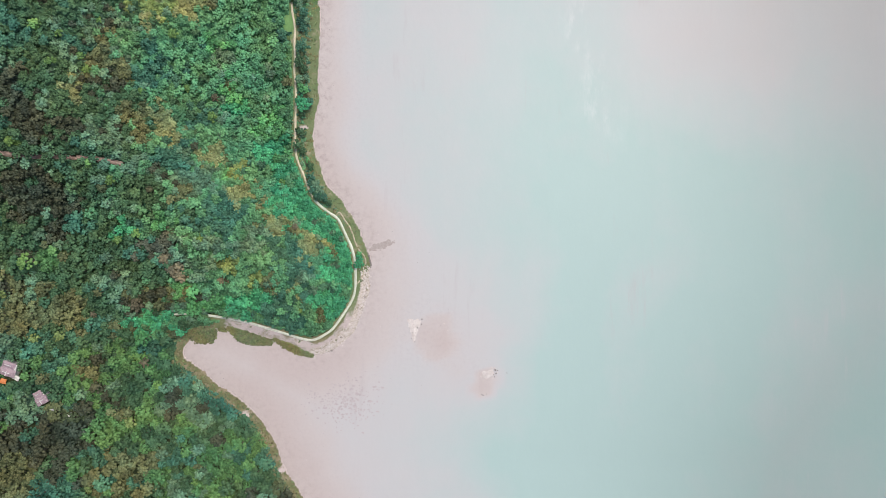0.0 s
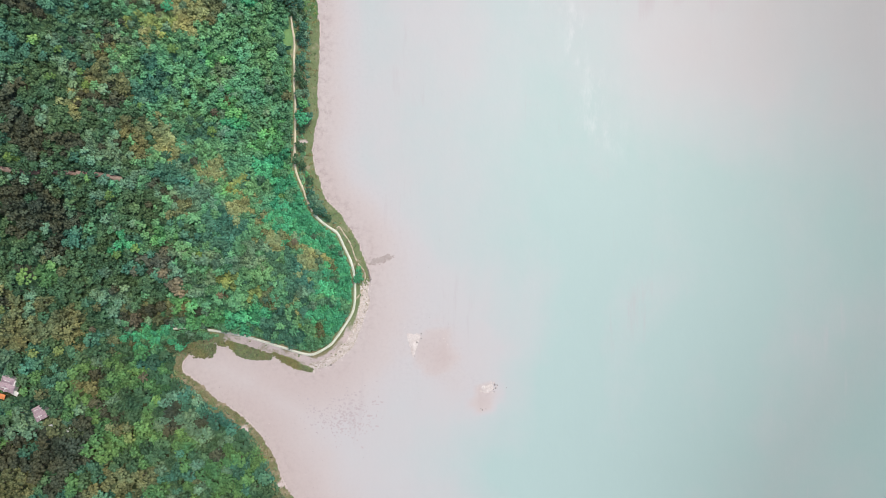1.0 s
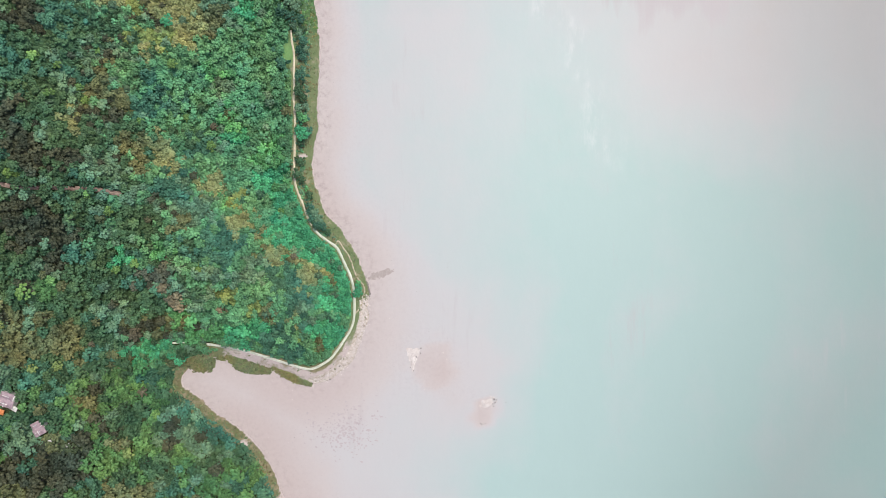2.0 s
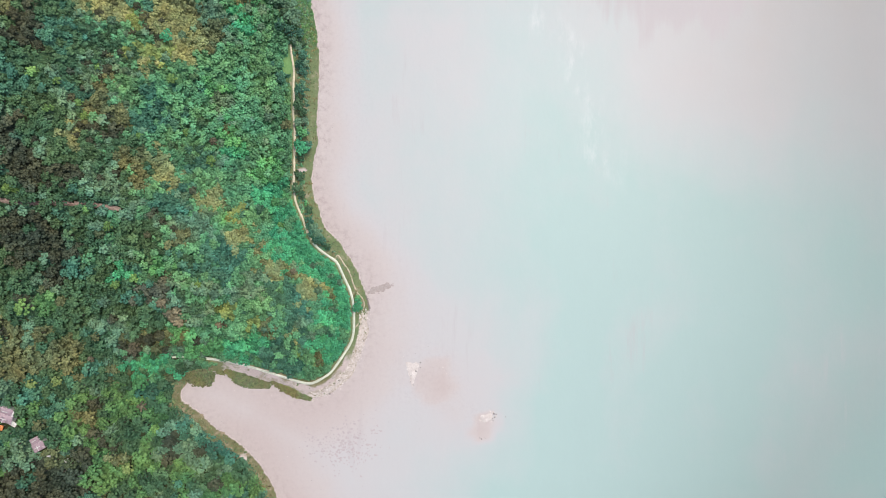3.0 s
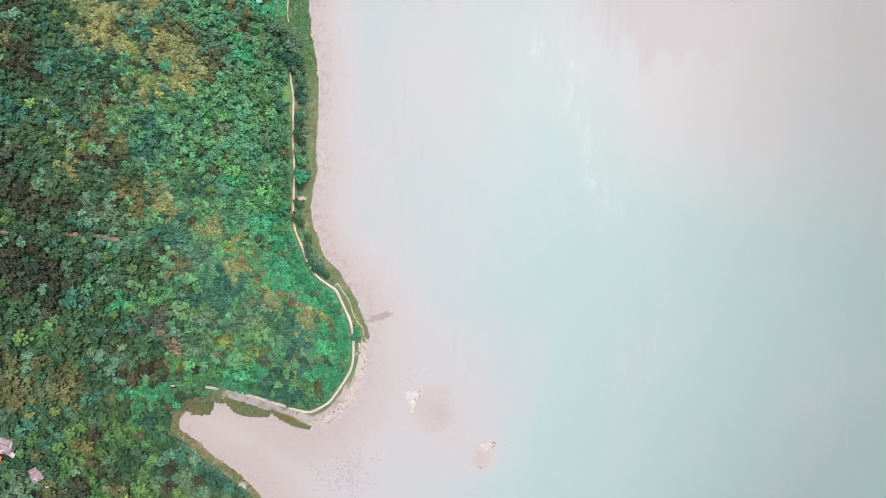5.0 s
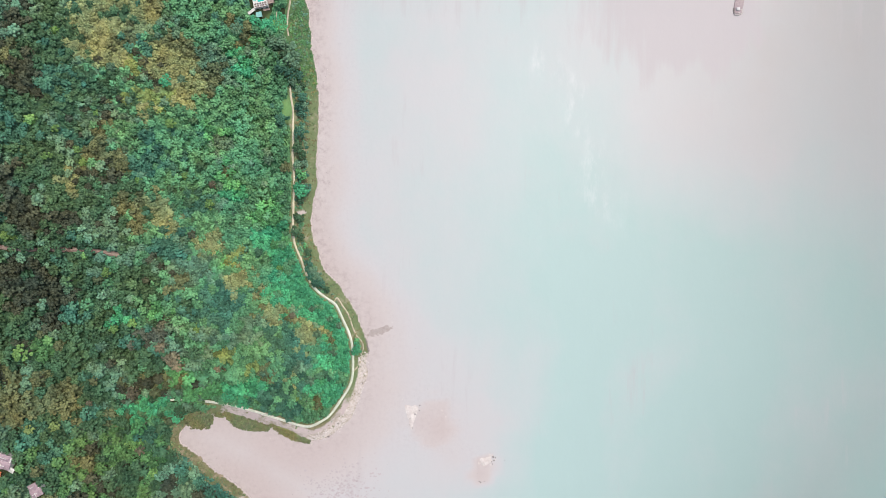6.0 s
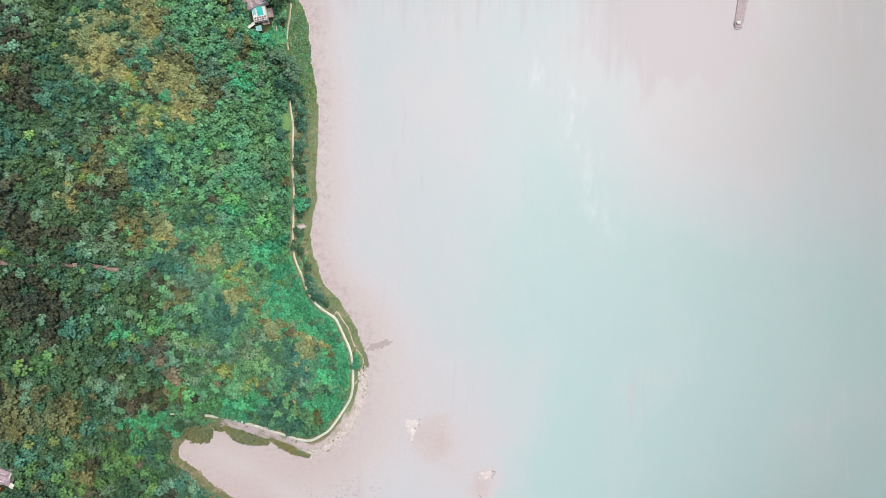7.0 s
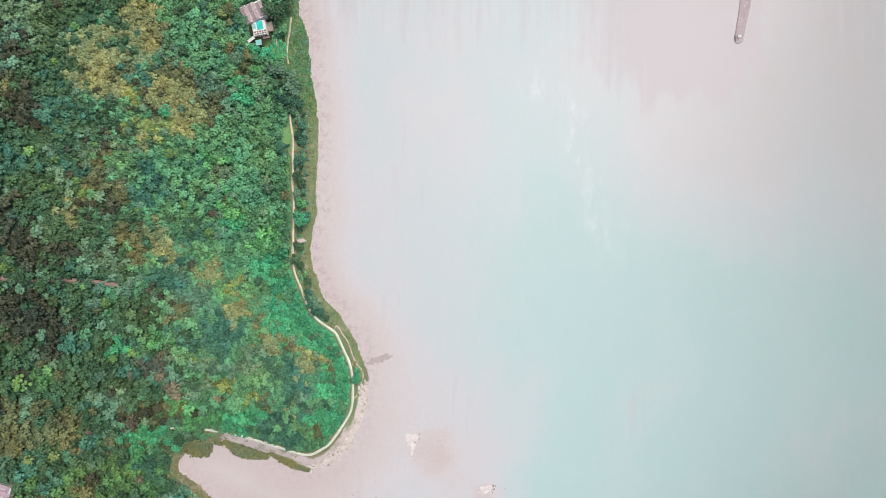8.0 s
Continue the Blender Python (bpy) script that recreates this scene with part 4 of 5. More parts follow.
def fringe_places():
    rng = np.random.RandomState(17)
    p = np.column_stack([rng.uniform(-180, -48, 52000), rng.uniform(-200, 270, 52000)])
    d = inland(p[:, 0], p[:, 1])
    way, k = near(p[:, 0], p[:, 1], WALKWAY)
    at = inland(WALKWAY[:, 0], WALKWAY[:, 1])[k]
    south = (p[:, 1] < -75) | ((p[:, 0] < -152) & (p[:, 1] < -50))
    bare = (p[:, 1] < -22) & ~south
    out = []
    for (x, y), dd, w, a, s, b in zip(p, d, way, at, south, bare):
        if min(math.hypot(x + 132, y + 111.5), math.hypot(x + 108, y + 149), math.hypot(x + 94, 2 * y - 162)) < 2.8:
            continue
        if s:
            if 0.4 < dd < 8.5 and rng.rand() < 0.5:
                out.append((x, y, rng.uniform(0.45, 0.9), int(rng.rand() < 0.65)))
        elif 0.2 < dd < a - 1.3 and w > 1.4 and w < 24:
            if b and rng.rand() > 0.12:
                continue
            edge = dd < (5.5 if y < 165 else 9.0)
            if y > 165 and w > 1.8 and rng.rand() < 0.7:
                out.append((x, y, rng.uniform(0.6, 1.4), (7, 5, 0, 7)[rng.randint(4)]))
            elif not edge and y > 25 and rng.rand() < 0.3:
                out.append((x, y, rng.uniform(0.8, 1.6), (2, 5, 1, 6)[rng.randint(4)]))
            elif rng.rand() < (0.32 if edge else 0.42):
                u = rng.rand()
                out.append((x, y, rng.uniform(0.35, 0.75), (0 if u < 0.62 else 1) if edge else (1 if u < 0.5 else 5 if u < 0.65 else 0)))
    return out


lawn = []
for _ in range(160):
    a, r = random.random() * 6.283, math.sqrt(random.random())
    lawn.append((-110 + 5.5 * r * math.cos(a), 207 + 7.5 * r * math.sin(a), random.uniform(0.4, 0.8), 4))
clumps(fringe_places() + lawn, "undergrowth", [GRASS, SEDGE, LEAVES["bright"], LEAVES["lime"], LEAVES["emerald"], LEAVES["greygreen"], LEAVES["teal"], LEAVES["spring"]],
       "low olive grass and shrubs between forest and beach", "undergrowth", "stuff", 0.42)


def thicket(line, width, label):
    rng, p, out = np.random.RandomState(len(line) * 7 + int(width * 10)), spline(line, 0.8), []
    for k, (x, y) in enumerate(p):
        w = width * (0.35 + 0.65 * math.sin(math.pi * (k + 1) / (len(p) + 1))) / 2
        for _ in range(int(6 + w * 8)):
            out.append((x + rng.uniform(-w, w), y + rng.uniform(-w, w), rng.uniform(0.5, 1.0), int(rng.rand() < 0.4)))
    clumps(out, "mangrove_thicket", [MANGROVE, SEDGE], label, "mangrove", "", 0.4)


thicket([(-144, -54), (-137, -58), (-130, -61), (-120, -63), (-116, -63)], 7.0, "low olive-green mangrove thicket on the tidal sand")
thicket([(-113, -61.5), (-106, -65), (-98, -69), (-88, -72.5)], 4.2, "long narrow olive mangrove thicket beside the rocky shore")
thicket([(-169, -57), (-163, -60), (-157, -59), (-154, -57)], 9.0, "rounded brown-green mangrove thicket at the bay head")
thicket([(-150, -54.5), (-147, -55.2)], 3.0, "small brown mangrove clump on the bay sand")


# ---- rocks ----
def rock_mesh(seed, name, material, subdivisions=2, flat=0.6):
    rng = random.Random(seed)
    bm = bmesh.new()
    bmesh.ops.create_icosphere(bm, subdivisions=subdivisions, radius=1)
    for v in bm.verts:
        c = v.co.copy()
        k = 1 + 0.32 * noise.noise(c * 1.4 + Vector((seed, 0, 0))) + 0.14 * noise.noise(c * 3.7 + Vector((0, seed, 0))) + rng.uniform(-0.04, 0.04)
        v.co = Vector((c.x * k, c.y * k * 0.85, max(c.z * k * flat, -0.3)))
    me = bpy.data.meshes.new(name)
    bm.to_mesh(me)
    bm.free()
    me.materials.append(material)
    return me


PALE_ROCKS = [rock_mesh(k, "boulder", ROCK) for k in range(5)]
DARK_ROCKS = [rock_mesh(20 + k, "boulder", DARK_ROCK) for k in range(4)]


def boulder(x, y, r, meshes, label, group, rng):
    ob = new("boulder", meshes[rng.randint(len(meshes))])
    ob.matrix_world = Matrix.Translation((x, y, max(ground_z(x, y), -0.05) + 0.12 * r)) @ Matrix.Rotation(rng.rand() * 6.283, 4, "Z") @ Matrix.Diagonal((r, r * rng.uniform(0.6, 1.0), r * rng.uniform(0.7, 1.1), 1))
    return tagged(ob, label, "boulder", group)


def shore_rocks():
    rng = np.random.RandomState(41)
    line = spline(POINT_SHORE[1:11], 0.5)
    vs, fs, n = [], [], 0
    for k in range(1500):
        x, y = line[rng.randint(len(line))] + rng.normal(size=2) * (1.5, 1.5)
        r = 0.12 + 0.4 * rng.rand() ** 2
        v = ICO_V * rng.uniform(0.7, 1.2, (12, 1)) * (r, r * 0.8, r * 0.6) + (x, y, 0.0)
        vs.append(v), fs.append(ICO_F + n)
        n += 12
    v = np.vstack(vs)
    v[:, 2] += np.repeat(np.maximum(height(v[::12, 0], v[::12, 1]), 0), 12)
    tagged(new("rubble", flat_mesh("rubble", v, np.vstack(fs), [ROCK])), "pale broken rubble strewn along the rocky shore", "rubble", kind="stuff")
    for k in range(130):
        x, y = line[rng.randint(len(line))] + rng.normal(size=2) * 1.3
        boulder(x, y, 0.35 + 0.75 * rng.rand() ** 2, PALE_ROCKS if rng.rand() < 0.94 else DARK_ROCKS, "pale weathered boulder on the rocky shore", "boulders along the point", rng)
    vs, fs, n = [], [], 0
    for k in range(240):
        u = rng.rand()
        if u < 0.55:
            x, y = -86 + 14 * rng.rand() ** 2, rng.uniform(20, 240)
        elif u < 0.8:
            x, y = rng.uniform(-150, -50), rng.uniform(-170, -65)
        else:
            x, y = rng.uniform(-50, 40), rng.uniform(-110, 20)
        r = rng.uniform(0.1, 0.24)
        vs.append(ICO_V * rng.uniform(0.7, 1.2, (12, 1)) * (r, r, r * 0.5) + (x, y, 0.0)), fs.append(ICO_F + n)
        n += 12
    v = np.vstack(vs)
    base = height(v[::12, 0], v[::12, 1])
    keep = (base < 0.3) & (base > -0.7)
    v[:, 2] += np.repeat(np.maximum(base, 0) + 0.02, 12)
    f = np.vstack(fs).reshape(-1, 20, 3)[keep].reshape(-1, 3)
    dark = np.repeat((rng.rand(len(keep)) < 0.55)[keep], 20)
    tagged(new("pebbles", flat_mesh("pebbles", v, f, [ROCK, DARK_ROCK], dark)), "scattered dark and pale stones on the sand flats", "stones", kind="stuff")


shore_rocks()


def outcrop(name, x, y, outline, tall, label):
    """A low pale rock platform: an uneven dome over a plan outline given as radius against angle."""
    bm = bmesh.new()
    rings, turns, rows = 9, 36, []
    for i in range(rings + 1):
        f = i / rings
        row = []
        for k in range(turns):
            a = k * 6.2832 / turns
            r = outline(a) * (0.08 + 0.92 * f) * (1 + 0.12 * noise.noise(Vector((3 * math.cos(a) + x, 3 * math.sin(a), f * 2))))
            z = tall * (1 - f ** 2.2) * (1 + 0.35 * noise.noise(Vector((r * math.cos(a) * 0.8 + y, r * math.sin(a) * 0.8, 1)))) - 0.25 * f
            row.append(bm.verts.new((r * math.cos(a), r * math.sin(a), z)))
        rows.append(row)
    bm.faces.new(rows[0])
    for p, q in zip(rows[:-1], rows[1:]):
        for k in range(turns):
            bm.faces.new((p[k], p[(k + 1) % turns], q[(k + 1) % turns], q[k]))
    bmesh.ops.recalc_face_normals(bm, faces=bm.faces)
    me = bpy.data.meshes.new(name)
    bm.to_mesh(me)
    bm.free()
    me.materials.append(ROCK)
    ob = new(name, me)
    ob.location = (x, y, 0.22)
    return tagged(ob, label, "rock")


def three_sided(a):
    """The outline of a long triangle: the nearest of three sides in a direction, with the corners rounded off."""
    sides = ((88, 5.6), (198, 3.3), (343, 3.4))
    return min(13.0, *(far / max(0.2, math.cos(a - math.radians(at))) for at, far in sides))


outcrop("rock_outcrop", -19.4, -53.0, lambda a: three_sided(a) * (1 + 0.06 * math.sin(7 * a) + 0.05 * math.sin(11 * a + 1)), 0.28,
        "low white three-cornered rock platform breaking the shallow water")
outcrop("rock_outcrop", 30.5, -84.2, lambda a: 3.4 + 0.9 * math.cos(2 * a - 0.6) + 0.4 * math.sin(3 * a), 0.5, "small pale rock islet on a sandy shoal")
rng = np.random.RandomState(77)
for x, y, r in [(-50.6, -3.4, 0.7), (-50.0, -4.8, 0.9), (-49.6, -6.4, 0.7), (-49.4, -8.0, 0.9), (-49.0, -9.6, 0.8), (-48.6, -11.2, 0.9), (-48.9, -12.6, 0.6), (-48.2, -10.4, 0.5)]:
    boulder(x, y, r, DARK_ROCKS, "dark weathered boulder at the tip of the point", "dark boulders off the point", rng)
for x, y, r in [(-17.2, -53.2, 0.75), (-14.0, -47.4, 0.6), (-14.2, -50.8, 0.5), (-20.2, -56.2, 0.5), (-19.5, -58.6, 0.45), (-18.9, -62.5, 0.5), (-20.8, -60.4, 0.35), (-18.2, -55.0, 0.45),
                (35.6, -81.5, 0.8), (36.2, -83.8, 0.7), (34.6, -84.6, 0.6), (37.2, -81.8, 0.6), (35.2, -86.2, 0.45), (27.4, -98.6, 0.6), (29.8, -97.8, 0.4), (26.4, -97.9, 0.45), (43.5, -83.5, 0.4)]:
    boulder(x, y, r, DARK_ROCKS, "dark wet boulder on a pale rock shoal", "dark boulders on the shoals", rng)
for x, y, r in [(35.0, -80.4, 0.9), (37.0, -82.9, 0.6), (33.2, -80.2, 0.8), (1.0, -50.4, 0.5), (3.6, -54.8, 0.45), (2.2, -52.4, 0.3), (26.2, -86.0, 0.9), (34.0, -86.8, 0.5)]:
    boulder(x, y, r, PALE_ROCKS, "pale boulder on the sandy shoal", "pale boulders on the shoals", rng)


# ---- weed on the flats ----
def weed_bed(name, cx, cy, rx, ry, count, label, least=0.2, most=0.85, slope=0.0, material=None):
    rng = np.random.RandomState(count)
    vs, fs, n = [], [], 0
    for k in range(count):
        x, y = cx + rng.normal() * rx, cy + rng.normal() * ry
        y += slope * (x - cx)
        r = least + (most - least) * rng.rand() ** 2
        a = np.arange(9) * 0.698
        edge = r * rng.uniform(0.5, 1.3, 9)
        v = np.column_stack([edge * np.cos(a) * rng.uniform(0.8, 1.8) + x, edge * np.sin(a) + y, np.zeros(9)])
        vs.append(np.vstack([v, (x, y, 0.03)])), fs.append(np.array([(q, (q + 1) % 9, 9) for q in range(9)]) + n)
        n += 10
    v = np.vstack(vs)
    v[:, 2] += np.repeat(np.maximum(height(v[9::10, 0], v[9::10, 1]), 0) + 0.015, 10)
    tagged(new(name, flat_mesh(name, v, np.vstack(fs), [material or WEED])), label, "seaweed", kind="stuff")


weed_bed("weed_bed", -65, -103, 12, 8, 420, "dull mauve seaweed patches lying on the tidal flat")
weed_bed("weed_bed", -41.5, 2.3, 3.6, 1.0, 150, "brownish weed streak off the wooded point", 0.4, 1.1, 0.28, BROWN_WEED)
weed_bed("weed_bed", 211, 238, 2.5, 3, 14, "mauve weed in the silty shallows round the jetty")


# ---- jetty ----
def jetty():
    root = empty("jetty", Matrix.Translation((196.5, 219, 0)), "narrow brown earthen jetty with pale stones at its tip", "jetty")
    line = spline([(0.4, -1.5), (0.8, 3), (2.2, 12), (3.6, 20), (6.5, 40), (11, 70)], 1.2)
    bm, rows = bmesh.new(), []
    for k, (x, y) in enumerate(line):
        w = 3.0 + 0.035 * y + 0.35 * noise.noise(Vector((0, y * 0.3, 2)))
        z = 0.55 + 0.12 * noise.noise(Vector((1, y * 0.25, 4)))
        rows.append([bm.verts.new((x + s * w * f, y + (0 if k else 0.3 * f), h)) for s, f, h in ((-1, 1.25, -0.9), (-1, 0.86, z * 0.8), (-1, 0.45, z), (1, 0.45, z), (1, 0.86, z * 0.8), (1, 1.25, -0.9))])
    for a, b in zip(rows[:-1], rows[1:]):
        for k in range(5):
            bm.faces.new((a[k], a[k + 1], b[k + 1], b[k]))
    bm.faces.new(rows[0])
    part("embankment", bm, EARTH_WET, root)
    bm = bmesh.new()
    box(bm, -1.0, 1.3, 0.4, 2.2, 0.4, 1.7, 0.15)
    part("hut", bm, WALL, root, "small white shelter")
    r = random.Random(5)
    for x, y, s in [(-2.4, 0.6, 0.8), (-2.2, -1.0, 0.7), (-1.5, -2.2, 0.7), (-0.2, -2.5, 0.8), (1.2, -2.3, 0.65), (2.4, -1.6, 0.7), (3.2, -0.4, 0.6), (0.9, -0.9, 0.6), (2.8, 1.0, 0.5), (-2.6, 2.0, 0.5), (0.2, 14, 0.4), (3.6, 22, 0.5), (5.2, 24, 0.45)]:
        ob = link("stone", (DARK_ROCKS if x < -2 else PALE_ROCKS)[r.randrange(4)], root)
        ob.matrix_basis = Matrix.Translation((x, y, 0.45)) @ Matrix.Rotation(r.random() * 6, 4, "Z") @ Matrix.Diagonal((s, s, s, 1))


EARTH_WET = surface("wet_brown_silt", (0.38, 0.30, 0.31), (0.45, 0.365, 0.375), 0.12, 0.6, 0.05, 0.02)
jetty()


# ---- houses ----
def gable(bm, x0, x1, y0, y1, z0, rise, along_x=True, hip=0.0):
    """A closed roof over a rectangle, ridge along x or y; hip pulls the ridge's ends in."""
    if along_x:
        ym = (y0 + y1) / 2
        top = [(x0 + hip, ym, z0 + rise), (x1 - hip, ym, z0 + rise)]
    else:
        xm = (x0 + x1) / 2
        top = [(xm, y0 + hip, z0 + rise), (xm, y1 - hip, z0 + rise)]
    b = [bm.verts.new(c) for c in ((x0, y0, z0), (x1, y0, z0), (x1, y1, z0), (x0, y1, z0))]
    t = [bm.verts.new(c) for c in top]
    faces = [(b[0], b[1], t[1], t[0]), (b[2], b[3], t[0], t[1]), (b[1], b[2], t[1]), (b[3], b[0], t[0])] if along_x else [(b[0], b[1], t[0]), (b[2], b[3], t[1]), (b[1], b[2], t[1], t[0]), (b[3], b[0], t[0], t[1])]
    for f in faces:
        bm.faces.new(f)
    bm.faces.new(b[::-1])


def window(root, x, y, z, w, h, facing):
    """A framed window on a wall that faces along -y, +y, -x or +x."""
    m = {"s": 0, "e": 90, "n": 180, "w": 270}[facing]
    bm = bmesh.new()
    for a in ((-w / 2, w / 2, -0.06, 0.03, h / 2, h / 2 + 0.1), (-w / 2, w / 2, -0.06, 0.03, -h / 2 - 0.1, -h / 2), (-w / 2 - 0.1, -w / 2, -0.06, 0.03, -h / 2 - 0.1, h / 2 + 0.1), (w / 2, w / 2 + 0.1, -0.06, 0.03, -h / 2 - 0.1, h / 2 + 0.1)):
        box(bm, *a)
    win = part("window", bm, WALL, root)
    win.matrix_basis = pose(x, y, z, 0, 0, m)
    bm = bmesh.new()
    box(bm, -w / 2, w / 2, -0.02, 0.01, -h / 2, h / 2)
    part("pane", bm, GLASS, win)


def roof_with_tiles(root, name, rect, z0, rise, along_x, hip, material, ridge_material):
    x0, x1, y0, y1 = rect
    bm = bmesh.new()
    gable(bm, x0, x1, y0, y1, z0, rise, along_x, hip)
    roof = part(name, bm, material, root)
    bm = bmesh.new()
    if along_x:
        box(bm, x0 + hip, x1 - hip, (y0 + y1) / 2 - 0.16, (y0 + y1) / 2 + 0.16, z0 + rise - 0.08, z0 + rise + 0.1)
    else:
        box(bm, (x0 + x1) / 2 - 0.16, (x0 + x1) / 2 + 0.16, y0 + hip, y1 - hip, z0 + rise - 0.08, z0 + rise + 0.1)
    part("ridge", bm, ridge_material, roof)
    return roof


def villa():
    x, y = -122.5, 225.0
    root = empty("house", pose(x, y, ground_z(x, y) - 0.3, 0, 0, 12), "white villa with grey-mauve roofs and a rooftop pool", "house")
    bm = bmesh.new()
    box(bm, -8.6, 5.2, 0.2, 11.4, -2, 5.6, 0.05)
    part("wall", bm, WALL, root, "white rendered upper block")
    for k, (x0, x1) in enumerate(((-9.2, -4.4), (-4.2, 0.8), (1.0, 5.8))):
        roof_with_tiles(root, "roof", (x0, x1, -0.3 + 0.5 * k, 11.9 - 1.4 * (k == 2)), 5.62, 1.3, False, 1.2, ROOF, ROOF_DARK)
    for k in range(4):
        bm = bmesh.new()
        box(bm, -8.0 + 2.4 * k, -7.2 + 2.4 * k, 11.0, 11.6, 5.7, 6.5, 0.05)
        part("vent", bm, WALL, root, "small white roof vent")
    for k in range(3):
        window(root, 5.23, 2.5 + 3 * k, 3.6, 1.3, 1.4, "e")
    bm = bmesh.new()
    box(bm, -9.4, -5.4, 0.6, 5.2, 5.64, 6.1, 0.05)
    part("water_tank", bm, ROOF_LIGHT, root, "pale flat roof cover")
    turn = Matrix.Translation((-1.9, 5.6, 0)) @ Matrix.Rotation(radians(13), 4, "Z") @ Matrix.Translation((1.9, -5.6, 0))
    for ob in root.children:
        ob.matrix_basis = turn @ ob.matrix_basis
    # lower block with the pool deck
    bm = bmesh.new()
    box(bm, -4.8, 4.4, -9.6, 0.18, -2, 3.6, 0.04)
    part("terrace", bm, WALL, root, "white terrace block")
    bm = bmesh.new()
    for a in ((-1.9, 2.6, -6.0, -5.75), (-1.9, 2.6, -0.05, 0.15), (-1.9, -1.65, -5.75, -0.05), (2.35, 2.6, -5.75, -0.05)):
        box(bm, *a, 3.6, 3.85, 0.02)
    rim = part("pool", bm, WALL, root, "white-rimmed turquoise rooftop pool")
    bm = bmesh.new()
    box(bm, -1.64, 2.34, -5.74, -0.06, 3.55, 3.74)
    part("pool_water", bm, POOL, rim, "bright turquoise pool water")
    bm = bmesh.new()
    box(bm, -4.5, -2.6, -4.6, -1.0, 3.61, 3.9, 0.04)
    part("canopy", bm, TEAL_SHEET, root, "pale teal canopy")
    for a in ((-4.8, -4.6, -9.6, 0.1), (4.2, 4.4, -9.6, 0.1)):
        bm = bmesh.new()
        box(bm, *a, 3.6, 4.3, 0.02)
        part("parapet", bm, WALL, root)
    bm = bmesh.new()
    box(bm, -4.5, 4.1, -9.5, -6.3, 3.602, 3.66)
    part("deck", bm, ROOF_DARK, root, "red-brown tiled deck")
    for k in range(6):
        bm = bmesh.new()
        box(bm, -4.4 + 1.66 * k, -4.0 + 1.66 * k, -9.5, -6.3, 4.6, 4.85, 0.02)
        part("pergola_beam", bm, WALL, root)
    for k in range(3):
        bm = bmesh.new()
        box(bm, -4.6, 4.5, -9.4 + 1.4 * k, -9.1 + 1.4 * k, 4.4, 4.62, 0.02)
        part("pergola_rail", bm, WALL, root)
    for px, py in ((-4.5, -9.3), (4.2, -9.3), (-4.5, -6.5), (4.2, -6.5)):
        bm = bmesh.new()
        box(bm, px - 0.15, px + 0.15, py - 0.15, py + 0.15, 3.6, 4.4, 0.02)
        part("post", bm, WALL, root)
    for k in range(3):
        window(root, -3.2 + 3 * k, -9.63, 1.6, 1.6, 1.7, "s")
    bm = bmesh.new()
    box(bm, 4.42, 8.4, -7.4, -1.2, -1.2, 1.9, 0.05)
    part("side_deck", bm, TIMBER, root, "weathered brown side deck")
    bm = bmesh.new()
    box(bm, -4.6, 4.6, -11.2, -9.64, -1.2, 1.1, 0.05)
    part("porch", bm, ROOF_DARK, root, "red-brown tiled porch roof")


villa()


def slab(name, x, y, rot, w, l, h, material, label, category):
    ob = empty(name, pose(x, y, ground_z(x, y), 0, 0, rot), label, category)
    bm = bmesh.new()
    gable(bm, -w / 2, w / 2, -l / 2, l / 2, h, 0.35, w > l, 0.0)
    part("roof", bm, material, ob)
    for sx in (-1, 1):
        for sy in (-1, 1):
            bm = bmesh.new()
            box(bm, sx * (w / 2 - 0.2) - 0.07, sx * (w / 2 - 0.2) + 0.07, sy * (l / 2 - 0.2) - 0.07, sy * (l / 2 - 0.2) + 0.07, -0.5, h, 0.01)
            part("post", bm, TIMBER, ob)
    return ob


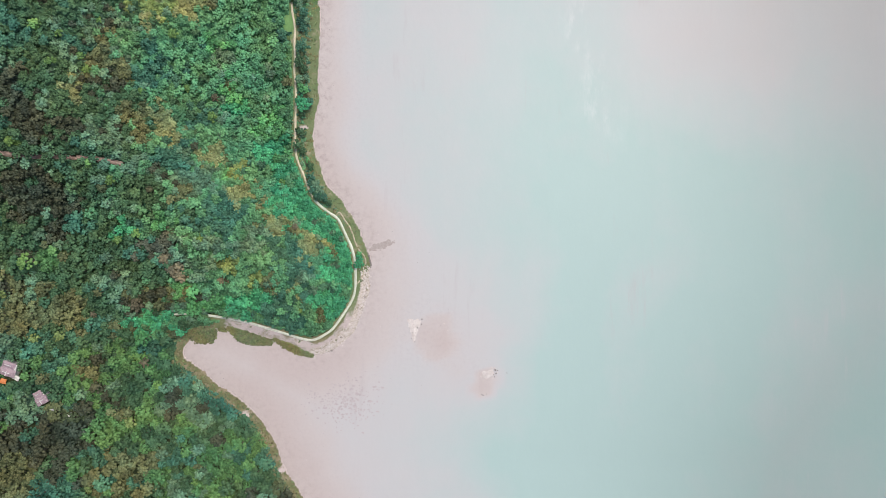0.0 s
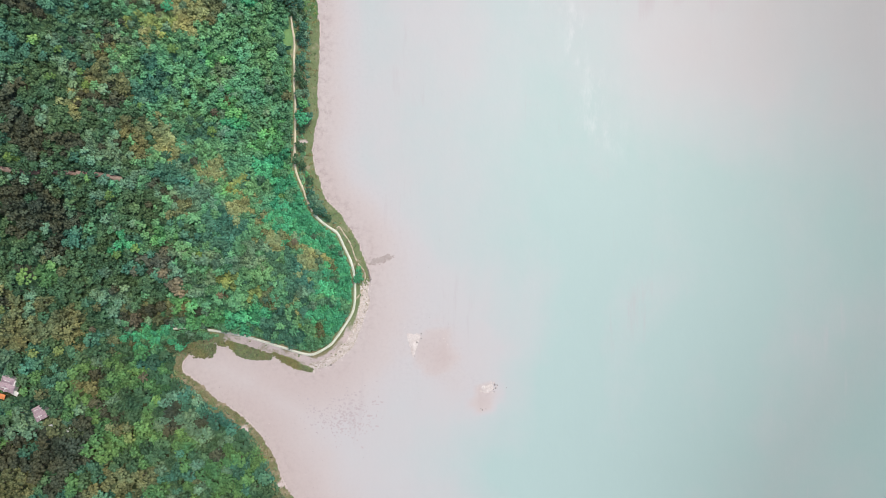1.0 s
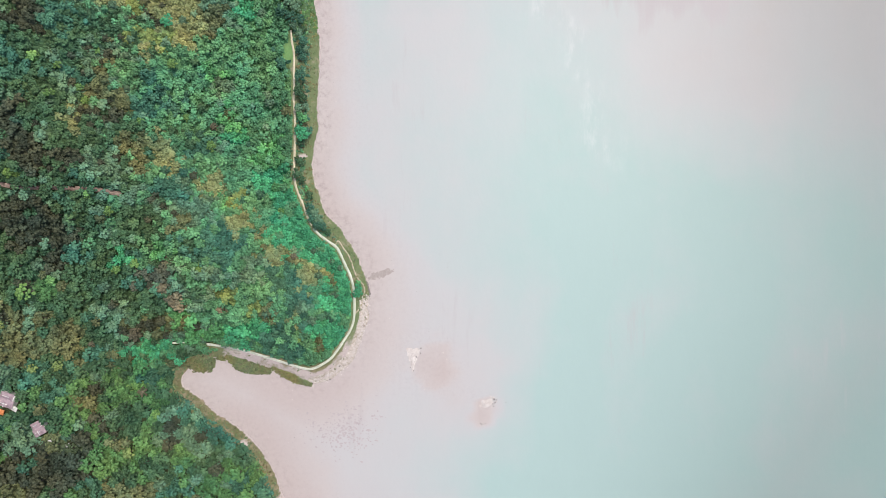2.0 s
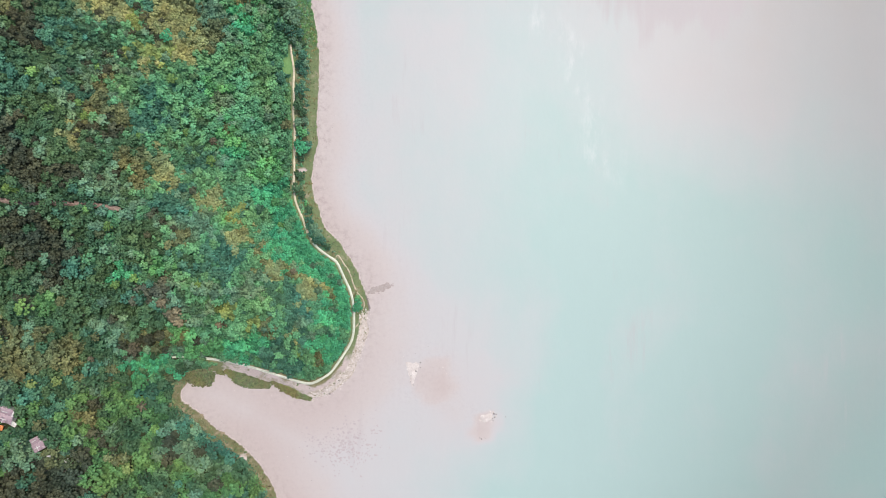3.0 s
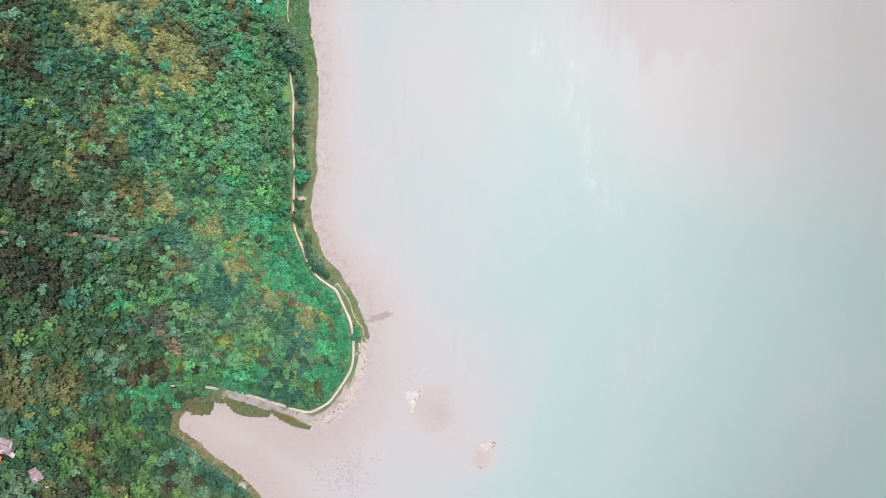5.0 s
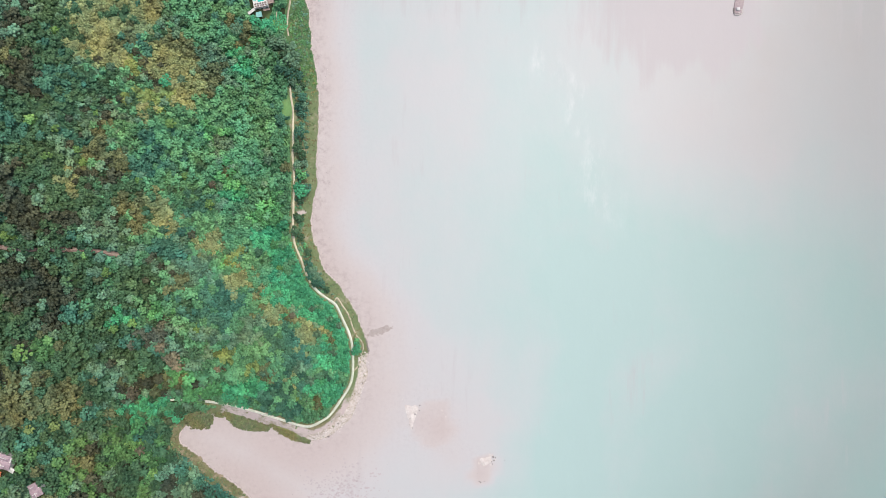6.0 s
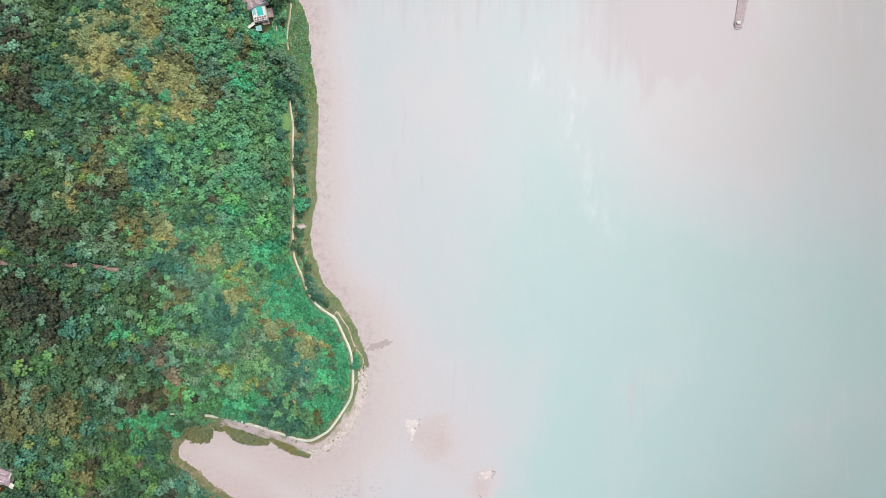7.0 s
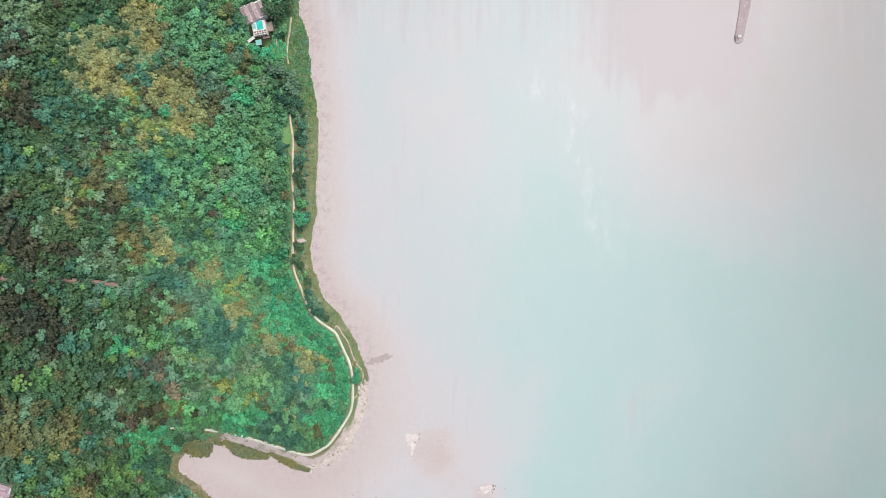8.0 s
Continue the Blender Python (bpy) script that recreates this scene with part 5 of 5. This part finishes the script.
slab("shed", -126.5, 212.2, 38, 5.2, 2.0, 2.3, WALL, "long white lean-to roof beside the villa", "shed")
slab("garden_canopy", -121.8, 210.6, 12, 3.8, 3.6, 2.4, TEAL_SHEET, "pale teal canopy in the villa garden", "canopy")


def cottage(x, y, rot, w, l, label, roof, ridge):
    root = empty("cottage", pose(x, y, ground_z(x, y), 0, 0, rot), label, "house")
    bm = bmesh.new()
    box(bm, -w / 2 + 0.5, w / 2 - 0.5, -l / 2 + 0.5, l / 2 - 0.5, -2.5, 4.2, 0.04)
    part("wall", bm, WALL, root)
    roof_with_tiles(root, "roof", (-w / 2, w / 2, -l / 2, l / 2 * 0.1), 4.22, 1.5, True, w * 0.25, roof, ridge)
    roof_with_tiles(root, "roof", (-w / 2 + 0.6, w / 2 - 1.2, l / 2 * 0.1 + 0.05, l / 2), 4.22, 1.1, True, w * 0.2, roof, ridge)
    roof_with_tiles(root, "dormer", (-w * 0.12, w * 0.16, -l / 2 + 0.3, -l * 0.12), 5.0, 0.9, False, 0.0, roof, ridge)
    for k in (-1, 1):
        window(root, k * w * 0.22, -l / 2 + 0.47, 2.2, 1.1, 1.3, "s")
    bm = bmesh.new()
    box(bm, -0.5, 0.5, -l / 2 + 0.44, -l / 2 + 0.5, -0.5, 2.0, 0.01)
    part("door", bm, TIMBER, root)
    return root


cottage(-267.2, -75, -18, 10.0, 8.8, "house with a pale mauve tiled roof among trees", ROOF_LIGHT, WALL)
cottage(-248.2, -92.8, 28, 7.6, 8.8, "small house with a faded mauve hipped roof", ROOF_LIGHT, WALL)
slab("annex", -263.6, -80.6, -30, 4.6, 3.0, 3.2, WALL, "small white-roofed annex beside a house", "shed")
slab("tarpaulin_shelter", -270, -82.4, -15, 3.6, 3.2, 2.6, ORANGE, "orange tarpaulin shelter beside a house", "shelter")
slab("hut", -242, -101.4, 10, 2.4, 2.2, 3.4, WALL, "tiny white-roofed hut in the forest", "hut")
slab("hut", -233, -104.6, 25, 2.7, 1.9, 3.4, WALL, "tiny white-roofed hut among trees", "hut")
